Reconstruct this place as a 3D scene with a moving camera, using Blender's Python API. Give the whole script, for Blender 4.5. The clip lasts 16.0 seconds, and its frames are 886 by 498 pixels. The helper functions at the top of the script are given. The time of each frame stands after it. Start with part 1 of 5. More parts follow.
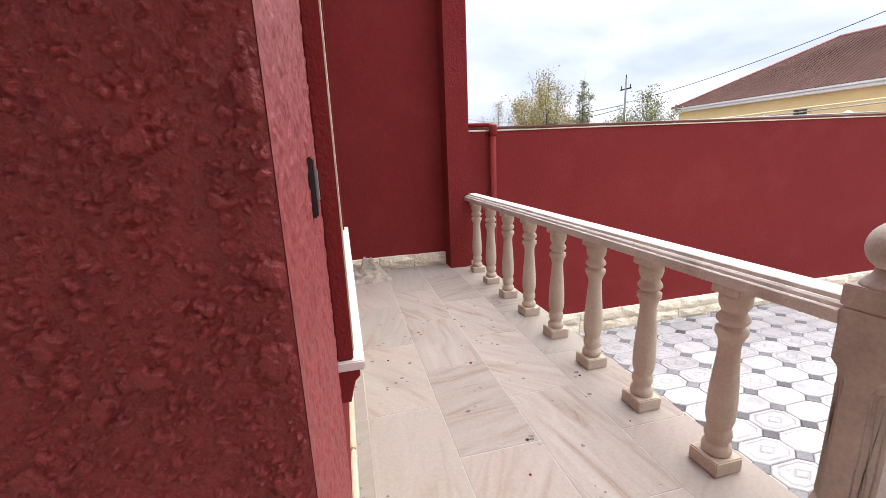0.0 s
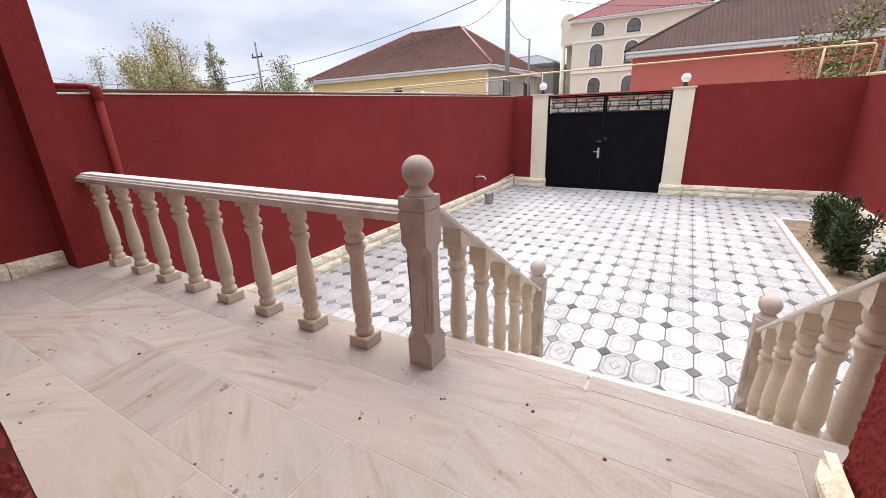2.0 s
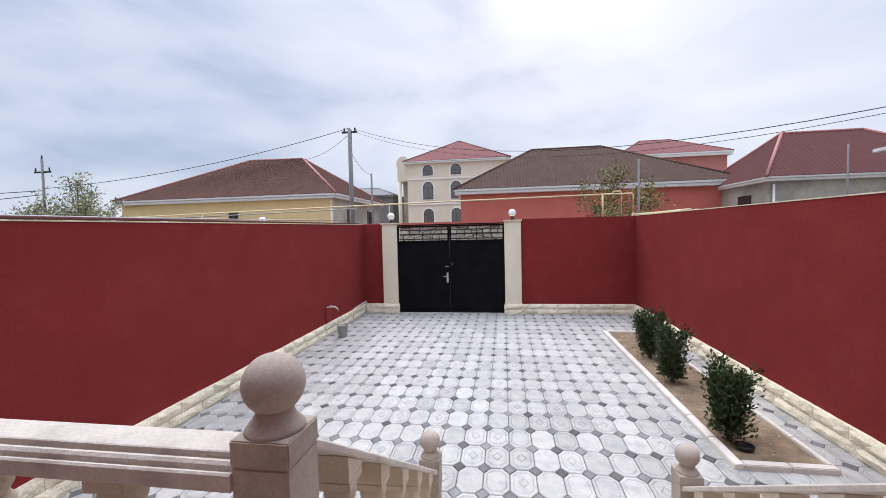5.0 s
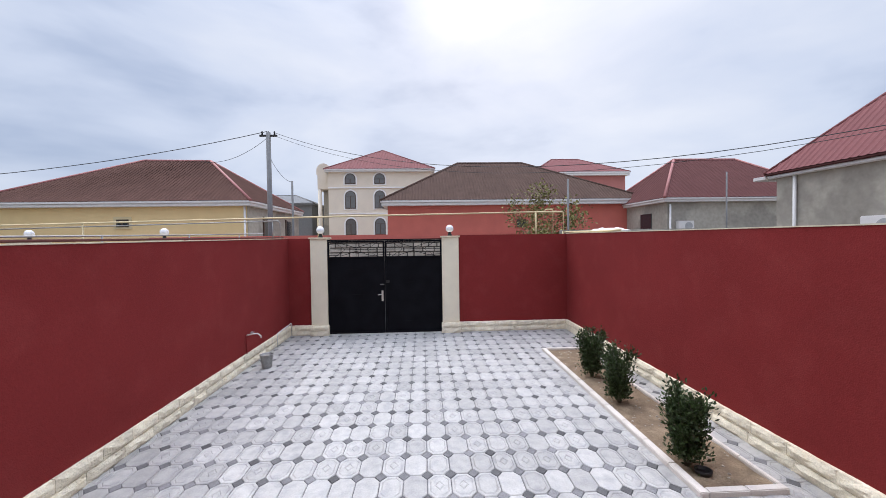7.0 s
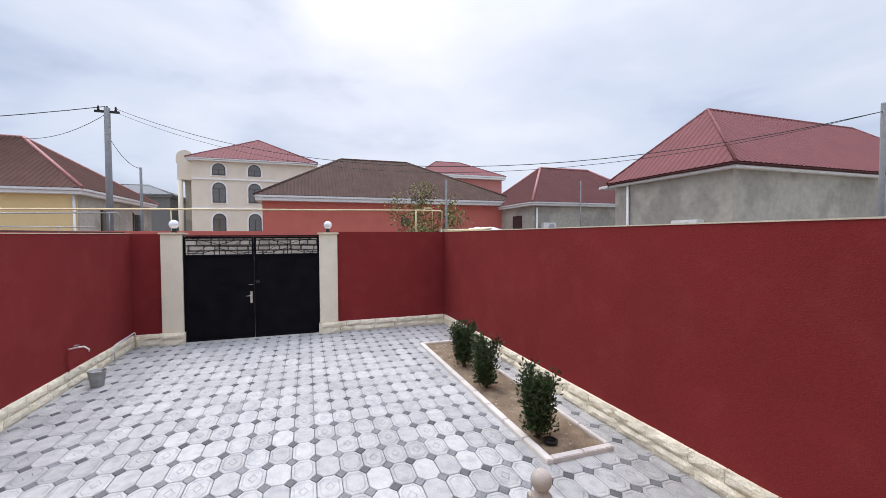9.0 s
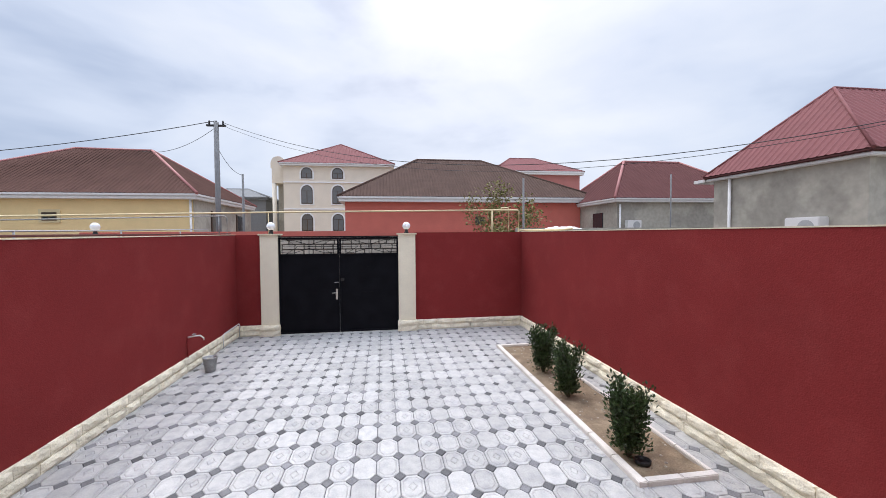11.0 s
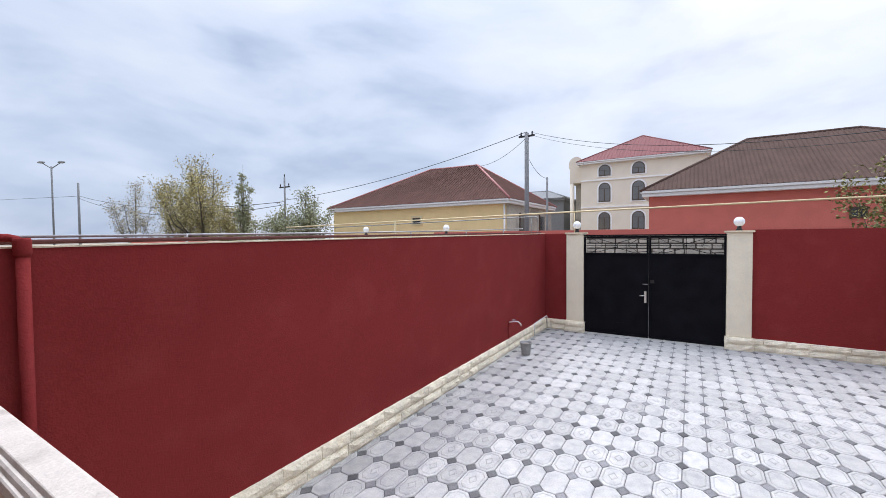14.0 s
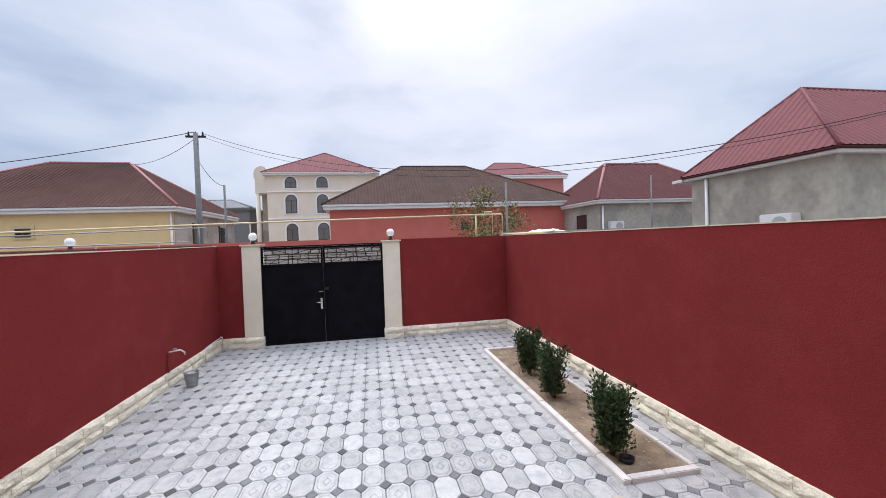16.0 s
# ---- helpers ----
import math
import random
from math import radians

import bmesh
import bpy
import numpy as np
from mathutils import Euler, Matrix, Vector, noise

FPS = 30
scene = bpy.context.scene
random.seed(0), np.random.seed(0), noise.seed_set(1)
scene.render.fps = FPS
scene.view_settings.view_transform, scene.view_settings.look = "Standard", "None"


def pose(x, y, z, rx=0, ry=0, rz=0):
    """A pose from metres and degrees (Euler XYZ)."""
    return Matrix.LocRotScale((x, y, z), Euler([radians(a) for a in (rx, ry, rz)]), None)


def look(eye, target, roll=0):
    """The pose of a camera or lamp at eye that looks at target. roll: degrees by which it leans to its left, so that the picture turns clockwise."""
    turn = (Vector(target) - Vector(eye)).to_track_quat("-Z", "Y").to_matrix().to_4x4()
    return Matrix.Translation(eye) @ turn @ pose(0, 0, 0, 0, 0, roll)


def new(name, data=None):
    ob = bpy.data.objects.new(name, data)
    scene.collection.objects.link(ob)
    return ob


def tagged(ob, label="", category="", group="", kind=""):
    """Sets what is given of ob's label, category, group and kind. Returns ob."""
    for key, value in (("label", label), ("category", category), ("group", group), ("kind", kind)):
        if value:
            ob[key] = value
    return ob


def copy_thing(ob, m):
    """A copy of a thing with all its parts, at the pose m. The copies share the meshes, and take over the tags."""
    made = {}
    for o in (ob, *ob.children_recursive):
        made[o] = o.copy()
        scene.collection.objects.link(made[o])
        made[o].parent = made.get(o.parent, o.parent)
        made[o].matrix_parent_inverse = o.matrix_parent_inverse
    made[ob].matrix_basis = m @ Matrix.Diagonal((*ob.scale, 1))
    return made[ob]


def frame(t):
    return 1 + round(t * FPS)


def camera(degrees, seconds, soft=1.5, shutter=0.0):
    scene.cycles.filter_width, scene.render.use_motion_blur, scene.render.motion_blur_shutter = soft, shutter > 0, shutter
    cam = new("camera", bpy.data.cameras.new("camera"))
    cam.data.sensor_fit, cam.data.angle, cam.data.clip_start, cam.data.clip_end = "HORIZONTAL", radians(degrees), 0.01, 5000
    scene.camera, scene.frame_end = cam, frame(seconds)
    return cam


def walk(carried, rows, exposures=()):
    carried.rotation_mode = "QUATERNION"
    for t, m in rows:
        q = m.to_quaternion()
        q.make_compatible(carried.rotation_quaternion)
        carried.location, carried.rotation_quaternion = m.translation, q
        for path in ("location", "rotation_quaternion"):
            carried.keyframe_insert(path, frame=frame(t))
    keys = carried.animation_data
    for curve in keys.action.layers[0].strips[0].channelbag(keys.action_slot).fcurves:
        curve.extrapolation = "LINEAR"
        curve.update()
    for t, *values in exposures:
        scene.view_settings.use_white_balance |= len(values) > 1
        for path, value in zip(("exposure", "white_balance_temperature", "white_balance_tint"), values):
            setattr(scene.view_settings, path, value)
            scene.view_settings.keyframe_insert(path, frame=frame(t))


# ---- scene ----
cam = camera(95.5, 16.0, soft=0.85)
PATH = [
    (0, (0.044, 0.18, 2.255), (0.501, 2.072, 1.799), -2.3),
    (0.5, (0.014, 0.146, 2.24), (0.828, 1.893, 1.704), -2.2),
    (1, (-0.007, 0.018, 2.217), (1.13, 1.549, 1.614), -2.2),
    (1.5, (-0.046, -0.102, 2.228), (1.356, 1.164, 1.572), -2.1),
    (2, (-0.082, -0.123, 2.231), (1.544, 0.847, 1.585), -2.1),
    (2.5, (-0.108, -0.104, 2.248), (1.674, 0.636, 1.72), -1.9),
    (3, (-0.072, -0.087, 2.29), (1.79, 0.551, 1.936), -1.9),
    (3.5, (0.059, -0.05, 2.325), (1.962, 0.522, 2.096), -1.5),
    (4, (0.197, 0.012, 2.317), (2.132, 0.49, 2.153), -1.4),
    (4.2, (0.252, 0.067, 2.309), (2.199, 0.501, 2.165), -1.4),
    (6.5, (0.873, 0.708, 2.442), (2.872, 0.758, 2.394), -1.1),
    (7, (0.925, 0.784, 2.506), (2.922, 0.686, 2.458), -0.8),
    (7.5, (0.966, 0.699, 2.527), (2.946, 0.424, 2.479), -0.3),
    (8, (0.891, 0.65, 2.471), (2.829, 0.161, 2.426), -0.6),
    (8.2, (0.878, 0.596, 2.452), (2.796, 0.03, 2.408), -0.6),
    (10.3, (0.955, 0.591, 2.515), (2.84, -0.074, 2.454), -0.2),
    (10.5, (0.958, 0.61, 2.541), (2.873, 0.035, 2.472), -0.4),
    (11, (0.981, 0.672, 2.528), (2.959, 0.38, 2.461), -0.4),
    (11.5, (1.032, 0.756, 2.523), (3.031, 0.795, 2.454), -0.3),
    (12, (1.076, 0.829, 2.521), (3.039, 1.203, 2.451), -0.3),
    (12.5, (1.026, 0.888, 2.531), (2.908, 1.563, 2.46), -0.3),
    (13, (0.933, 0.95, 2.517), (2.717, 1.852, 2.448), -0.2),
    (13.5, (0.917, 0.965, 2.522), (2.623, 2.006, 2.455), -0.3),
    (14, (0.916, 0.966, 2.526), (2.618, 2.014, 2.464), -0.5),
    (14.5, (0.927, 0.943, 2.536), (2.71, 1.847, 2.479), -0.6),
    (15, (1.025, 0.847, 2.526), (2.925, 1.47, 2.479), -0.9),
    (15.5, (1.033, 0.723, 2.524), (3.024, 0.916, 2.484), -1.3),
    (16, (0.951, 0.586, 2.518), (2.92, 0.234, 2.479), -2.0),
]
EXPOSURES = [(0.0, 0.8, 7150, 14), (1.0, 0.63, 7150, 14), (2.0, 0.54, 7250, 14), (2.5, 0.5, 7250, 14), (3.0, 0.43, 7200, 13), (3.5, 0.34, 7050, 12), (4.2, 0.25, 6900, 12), (6.3, 0.1, 6600, 12), (8.2, 0.08, 6600, 12), (10.3, 0.22, 6700, 11), (12.5, 0.1, 6600, 11), (14.0, 0.26, 6600, 11), (16.0, 0.12, 6600, 12)]
walk(cam, [(t, look(eye, target, roll)) for t, eye, target, roll in PATH], EXPOSURES)


# ---- light ----
world = bpy.data.worlds.new("overcast_sky")
scene.world = world
world.use_nodes = True


def N(nt, kind, **kw):
    n = nt.nodes.new(kind)
    for k, v in kw.items():
        if k in n.inputs:
            n.inputs[k].default_value = v
        else:
            n[k] = v
    return n


def build_sky():
    nt = world.node_tree
    nt.nodes.clear()
    L = nt.links.new
    out = nt.nodes.new("ShaderNodeOutputWorld")
    bg = nt.nodes.new("ShaderNodeBackground")
    bg.inputs["Strength"].default_value = 0.12
    sky = nt.nodes.new("ShaderNodeTexSky")
    sky.sky_type = "NISHITA"
    sky.sun_disc = False
    sky.sun_elevation = radians(38)
    sky.sun_rotation = radians(100)
    sky.dust_density = 2.0
    co = nt.nodes.new("ShaderNodeTexCoord")
    sep = nt.nodes.new("ShaderNodeSeparateXYZ")
    L(co.outputs["Generated"], sep.inputs[0])
    up = nt.nodes.new("ShaderNodeMath")
    up.operation = "MAXIMUM"
    up.inputs[1].default_value = 0.0
    L(sep.outputs["Z"], up.inputs[0])
    # soft cloud banks, longer than they are high
    mp = nt.nodes.new("ShaderNodeMapping")
    mp.inputs["Scale"].default_value = (1.0, 1.0, 2.6)
    mp.inputs["Rotation"].default_value = (radians(14), radians(-10), 0)
    mp.inputs["Location"].default_value = (2.35, 0.7, 0.4)
    L(co.outputs["Generated"], mp.inputs["Vector"])
    n1 = nt.nodes.new("ShaderNodeTexNoise")
    n1.inputs["Scale"].default_value = 2.3
    n1.inputs["Detail"].default_value = 5.0
    n1.inputs["Roughness"].default_value = 0.48
    n1.inputs["Distortion"].default_value = 0.25
    L(mp.outputs[0], n1.inputs["Vector"])
    ramp = nt.nodes.new("ShaderNodeValToRGB")
    e = ramp.color_ramp.elements
    e[0].position, e[0].color = 0.33, (3.5, 4.3, 5.9, 1)
    e[1].position, e[1].color = 0.66, (6.35, 6.9, 7.9, 1)
    m = e.new(0.47)
    m.color = (5.1, 5.85, 7.3, 1)
    L(n1.outputs["Fac"], ramp.inputs["Fac"])
    mix = nt.nodes.new("ShaderNodeMix")
    mix.data_type = "RGBA"
    mix.inputs[0].default_value = 0.88
    L(sky.outputs[0], mix.inputs[6])
    L(ramp.outputs[0], mix.inputs[7])
    # an overcast sky is brightest overhead
    z2 = nt.nodes.new("ShaderNodeMath")
    z2.operation = "MULTIPLY"
    L(up.outputs[0], z2.inputs[0])
    L(up.outputs[0], z2.inputs[1])
    z3 = nt.nodes.new("ShaderNodeMath")
    z3.operation = "POWER"
    z3.inputs[1].default_value = 3.0
    L(z2.outputs[0], z3.inputs[0])
    gr = nt.nodes.new("ShaderNodeMath")
    gr.operation = "MULTIPLY_ADD"
    gr.inputs[1].default_value, gr.inputs[2].default_value = 5.4, 0.95
    L(z3.outputs[0], gr.inputs[0])
    vs = nt.nodes.new("ShaderNodeVectorMath")
    vs.operation = "SCALE"
    L(mix.outputs[2], vs.inputs[0])
    L(gr.outputs[0], vs.inputs["Scale"])
    L(vs.outputs[0], bg.inputs["Color"])
    L(bg.outputs[0], out.inputs["Surface"])


build_sky()
sun_data = bpy.data.lights.new("sun", "SUN")
sun_data.energy, sun_data.angle, sun_data.color = 1.5, radians(50), (1.0, 0.96, 0.9)
sun = new("sun", sun_data)
sun.matrix_world = look((9, 5, 20), (0, 0, 0))


# ---- materials ----
def mat(name, color, rough=0.7, metal=0.0, var=0.15, scale=6.0, fine=60.0, bump=0.0, bump_scale=80.0,
        second=None, second_at=(0.5, 0.65), second_scale=3.0, island=0.0, rand=0.0, spec=0.35):
    """A surface with two scales of variation, bump, optional stains and variation from piece to piece."""
    m = bpy.data.materials.new(name)
    m.use_nodes = True
    nt = m.node_tree
    L = nt.links.new
    b = nt.nodes["Principled BSDF"]
    b.inputs["Roughness"].default_value = rough
    b.inputs["Metallic"].default_value = metal
    b.inputs["Specular IOR Level"].default_value = spec
    co = nt.nodes.new("ShaderNodeTexCoord")
    geo = nt.nodes.new("ShaderNodeNewGeometry")
    pos = geo.outputs["Position"]
    a = nt.nodes.new("ShaderNodeTexNoise")
    a.inputs["Scale"].default_value, a.inputs["Detail"].default_value = scale, 4
    f = nt.nodes.new("ShaderNodeTexNoise")
    f.inputs["Scale"].default_value, f.inputs["Detail"].default_value = fine, 3
    L(pos, a.inputs["Vector"])
    L(pos, f.inputs["Vector"])
    s = nt.nodes.new("ShaderNodeMath")
    s.operation = "ADD"
    L(a.outputs["Fac"], s.inputs[0])
    L(f.outputs["Fac"], s.inputs[1])
    r = nt.nodes.new("ShaderNodeMapRange")
    r.inputs["From Min"].default_value, r.inputs["From Max"].default_value = 0.7, 1.3
    r.inputs["To Min"].default_value, r.inputs["To Max"].default_value = 1 - var, 1 + var
    L(s.outputs[0], r.inputs["Value"])
    last = r.outputs[0]
    for amount, src in ((island, geo.outputs["Random Per Island"]), (rand, None)):
        if amount:
            if src is None:
                src = nt.nodes.new("ShaderNodeObjectInfo").outputs["Random"]
            q = nt.nodes.new("ShaderNodeMapRange")
            q.inputs["To Min"].default_value, q.inputs["To Max"].default_value = 1 - amount, 1 + amount * 0.6
            L(src, q.inputs["Value"])
            mu = nt.nodes.new("ShaderNodeMath")
            mu.operation = "MULTIPLY"
            L(last, mu.inputs[0])
            L(q.outputs[0], mu.inputs[1])
            last = mu.outputs[0]
    col = nt.nodes.new("ShaderNodeVectorMath")
    col.operation = "SCALE"
    L(last, col.inputs["Scale"])
    if second:
        n2 = nt.nodes.new("ShaderNodeTexNoise")
        n2.inputs["Scale"].default_value, n2.inputs["Detail"].default_value = second_scale, 6
        L(pos, n2.inputs["Vector"])
        rr = nt.nodes.new("ShaderNodeMapRange")
        rr.inputs["From Min"].default_value, rr.inputs["From Max"].default_value = second_at
        L(n2.outputs["Fac"], rr.inputs["Value"])
        mx = nt.nodes.new("ShaderNodeMix")
        mx.data_type = "RGBA"
        mx.inputs[6].default_value, mx.inputs[7].default_value = (*color, 1), (*second, 1)
        L(rr.outputs[0], mx.inputs[0])
        L(mx.outputs[2], col.inputs[0])
    else:
        col.inputs[0].default_value = color
    L(col.outputs[0], b.inputs["Base Color"])
    if bump:
        h = nt.nodes.new("ShaderNodeTexNoise")
        h.inputs["Scale"].default_value, h.inputs["Detail"].default_value = bump_scale, 4
        L(pos, h.inputs["Vector"])
        bp = nt.nodes.new("ShaderNodeBump")
        bp.inputs["Strength"].default_value, bp.inputs["Distance"].default_value = min(1.0, bump), 0.01 * max(1.0, bump)
        L(h.outputs["Fac"], bp.inputs["Height"])
        L(bp.outputs[0], b.inputs["Normal"])
    return m


RED = (0.223, 0.029, 0.028)
M_RED = mat("red_paint", RED, 0.9, spec=0.12, var=0.09, scale=0.9, fine=30, bump=0.5, bump_scale=70, second=(0.239, 0.0355, 0.0335), second_at=(0.5, 0.72), second_scale=2.4)
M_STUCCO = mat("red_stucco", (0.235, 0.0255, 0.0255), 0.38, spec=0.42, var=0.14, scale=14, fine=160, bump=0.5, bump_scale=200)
# same red paint, brightened: yard light and sheen put into the colour
M_ROUGH_LIT = mat("red_rough_render_lit", (0.3, 0.055, 0.055), 0.55, spec=0.5, var=0.12, scale=10, fine=90, bump=0.6, bump_scale=60)
M_CREAM = mat("cream_limestone", (0.72, 0.63, 0.46), 0.8, var=0.12, scale=5, fine=50, bump=0.5, bump_scale=60, rand=0.1)
M_ROCK = mat("rock_faced_limestone", (0.88, 0.8, 0.62), 0.85, var=0.16, scale=9, fine=70, bump=1.8, bump_scale=34, rand=0.12,
             second=(0.8, 0.69, 0.49), second_at=(0.54, 0.75), second_scale=6)
M_PILLAR = mat("cream_pillar_stone", (0.82, 0.74, 0.57), 0.8, var=0.07, scale=3, fine=50, bump=0.3, bump_scale=60)
M_BAL = mat("carved_limestone", (0.55, 0.465, 0.37), 0.75, var=0.1, scale=8, fine=90, bump=0.14, bump_scale=120, second=(0.49, 0.4, 0.31), second_at=(0.5, 0.72), second_scale=5)
# carved limestone darkened: the newel's shade is put into the colour
M_NEWEL_SHADE = mat("shaded_newel_stone", (0.43, 0.365, 0.31), 0.75, var=0.13, scale=9, fine=90, bump=0.14, bump_scale=120, second=(0.36, 0.3, 0.25), second_at=(0.5, 0.72), second_scale=6)
M_RAIL = mat("rail_stone", (0.57, 0.515, 0.46), 0.7, var=0.12, scale=8, fine=90, bump=0.3, bump_scale=120, second=(0.44, 0.39, 0.34), second_at=(0.55, 0.7), second_scale=7)
M_GROUT = mat("grout", (0.47, 0.43, 0.38), 0.95, var=0.15, scale=6, fine=60)
M_PAVGROUT = mat("paver_bed", (0.15, 0.147, 0.147), 0.95, var=0.25, scale=4, fine=60, bump=0.5)
M_BLACK = mat("black_gate_paint", (0.007, 0.007, 0.009), 0.6, spec=0.06, var=0.4, scale=3, fine=40, bump=0.12, bump_scale=20)
# metal parts, and the shade of the room behind the house window
M_DARK = mat("dark_metal_and_room_shade", (0.03, 0.027, 0.026), 0.5, metal=0.3, var=0.2)
M_CHROME = mat("worn_chrome", (0.6, 0.58, 0.55), 0.3, metal=1.0, var=0.1)
M_STEEL = mat("zinc_steel", (0.36, 0.36, 0.35), 0.5, metal=0.7, var=0.25, scale=12)
M_POLE = mat("grey_concrete_pole", (0.2, 0.2, 0.2), 0.9, var=0.15)
M_WHITE = mat("white_paint", (0.78, 0.76, 0.72), 0.6, var=0.06)
M_STAIN = mat("grey_cement_spot", (0.2, 0.18, 0.16), 0.9, var=0.35, scale=30, fine=120, island=0.35)
M_SOIL = mat("sandy_soil", (0.2, 0.14, 0.09), 0.95, var=0.3, scale=5, fine=60, bump=1.5, bump_scale=35, second=(0.27, 0.2, 0.13), second_at=(0.45, 0.65), second_scale=4)
M_KERB = mat("kerb_concrete", (0.68, 0.62, 0.56), 0.85, var=0.1, scale=6, fine=60, bump=0.3, rand=0.08)
M_PAVE = mat("pale_paver", (0.45, 0.434, 0.412), 0.48, var=0.13, scale=9, fine=55, bump=0.35, bump_scale=60, rand=0.17, spec=0.4,
             second=(0.37, 0.36, 0.355), second_at=(0.46, 0.66), second_scale=7)
M_PAVE_I = mat("pale_paver_far", (0.45, 0.434, 0.412), 0.48, var=0.13, scale=9, fine=55, bump=0.3, bump_scale=60, island=0.17, spec=0.4,
               second=(0.37, 0.36, 0.355), second_at=(0.46, 0.66), second_scale=7)
M_DIAM = mat("grey_paver", (0.175, 0.17, 0.172), 0.6, var=0.25, scale=9, fine=55, bump=0.35, bump_scale=60, rand=0.6)
M_DIAM_I = mat("grey_paver_far", (0.175, 0.17, 0.172), 0.6, var=0.25, scale=9, fine=55, bump=0.35, bump_scale=60, island=0.6)
M_YELLOW = mat("yellow_wall", (0.8, 0.6, 0.31), 0.85, var=0.06, scale=1.5, fine=20)
M_HRED = mat("coral_wall", (0.58, 0.155, 0.12), 0.85, var=0.08, scale=1.5, fine=20)
M_HWHITE = mat("cream_render", (0.77, 0.68, 0.56), 0.85, var=0.06, scale=1.0, fine=14)
M_HGREY = mat("cement_render", (0.42, 0.39, 0.33), 0.92, var=0.16, scale=0.6, fine=6, second=(0.33, 0.305, 0.26), second_at=(0.5, 0.56), second_scale=0.5)
M_TRIM = mat("white_eaves", (0.74, 0.72, 0.7), 0.6, var=0.06)
M_ROOFB = mat("brown_roof_sheet", (0.105, 0.056, 0.045), 0.95, spec=0.08, var=0.16, scale=1.2, fine=12)
M_ROOFD = mat("dark_roof_sheet", (0.1, 0.064, 0.052), 0.95, spec=0.08, var=0.16, scale=1.2, fine=12)
M_ROOFR = mat("red_metal_roof", (0.2, 0.074, 0.073), 0.75, spec=0.15, var=0.08, scale=1.2, fine=12)
M_ROOFP = mat("plum_roof", (0.115, 0.05, 0.047), 0.95, spec=0.08, var=0.1, scale=1.2, fine=12)
M_HIP = mat("pink_hip_cap", (0.36, 0.14, 0.13), 0.55, var=0.1)
M_GLASS = mat("dark_window_glass", (0.02, 0.025, 0.03), 0.08, var=0.1, spec=0.6)
# the grey base colour paints in the sky reflected by far panes
M_FARGLASS = mat("far_glass_sky_reflection", (0.13, 0.125, 0.12), 0.12, var=0.15, spec=0.8)
M_SURROUND = mat("white_window_surround", (0.86, 0.84, 0.82), 0.7, var=0.04)
# coral wall dulled, with the haze of distance mixed into its colour
M_HAZEWALL = mat("hazed_coral_wall", (0.46, 0.18, 0.16), 0.9, var=0.08, scale=1.0, fine=14)
M_WFRAME = mat("brown_window_frame", (0.07, 0.045, 0.03), 0.5, var=0.1)
M_BLOCK = mat("grey_stone_block", (0.54, 0.48, 0.4), 0.95, var=0.2, scale=4, fine=40, bump=0.8, bump_scale=30, rand=0.25)
M_MORTAR = mat("dark_mortar", (0.12, 0.105, 0.09), 0.95, var=0.25, scale=4, fine=40)
M_YPIPE = mat("cream_gas_pipe", (0.68, 0.56, 0.33), 0.5, var=0.08)
M_BARK = mat("bark", (0.12, 0.1, 0.08), 0.95, var=0.3, fine=40, bump=0.5)
M_LEAF = mat("shrub_leaf", (0.042, 0.068, 0.02), 0.4, var=0.3, scale=20, fine=80, island=0.5)
M_AUTUMN = mat("autumn_leaf", (0.42, 0.36, 0.16), 0.7, var=0.3, scale=1.2, fine=6, island=0.5)
M_PALEL = mat("pale_leaf", (0.4, 0.36, 0.26), 0.7, var=0.3, scale=1.2, fine=6, island=0.4)
M_GREENL = mat("grey_green_leaf", (0.3, 0.31, 0.17), 0.7, var=0.3, scale=1.2, fine=6, island=0.5)
M_GARDENL = mat("green_garden_leaf", (0.22, 0.2, 0.065), 0.6, var=0.3, scale=1.5, fine=8, island=0.5)
M_EARTH = mat("dry_ground", (0.22, 0.19, 0.15), 0.95, var=0.25, scale=0.3, fine=4)
M_ASPH = mat("street_asphalt", (0.06, 0.06, 0.06), 0.9, var=0.2, scale=1, fine=40)
M_CABLE = mat("cable_black", (0.03, 0.03, 0.032), 0.6, var=0.1)
M_SACK = mat("dusty_sack", (0.42, 0.37, 0.3), 0.95, var=0.2, scale=12, fine=120, bump=0.8, bump_scale=60, second=(0.3, 0.25, 0.2), second_at=(0.5, 0.65), second_scale=9)
M_PVC = mat("grey_pipe", (0.42, 0.42, 0.42), 0.5, var=0.12)


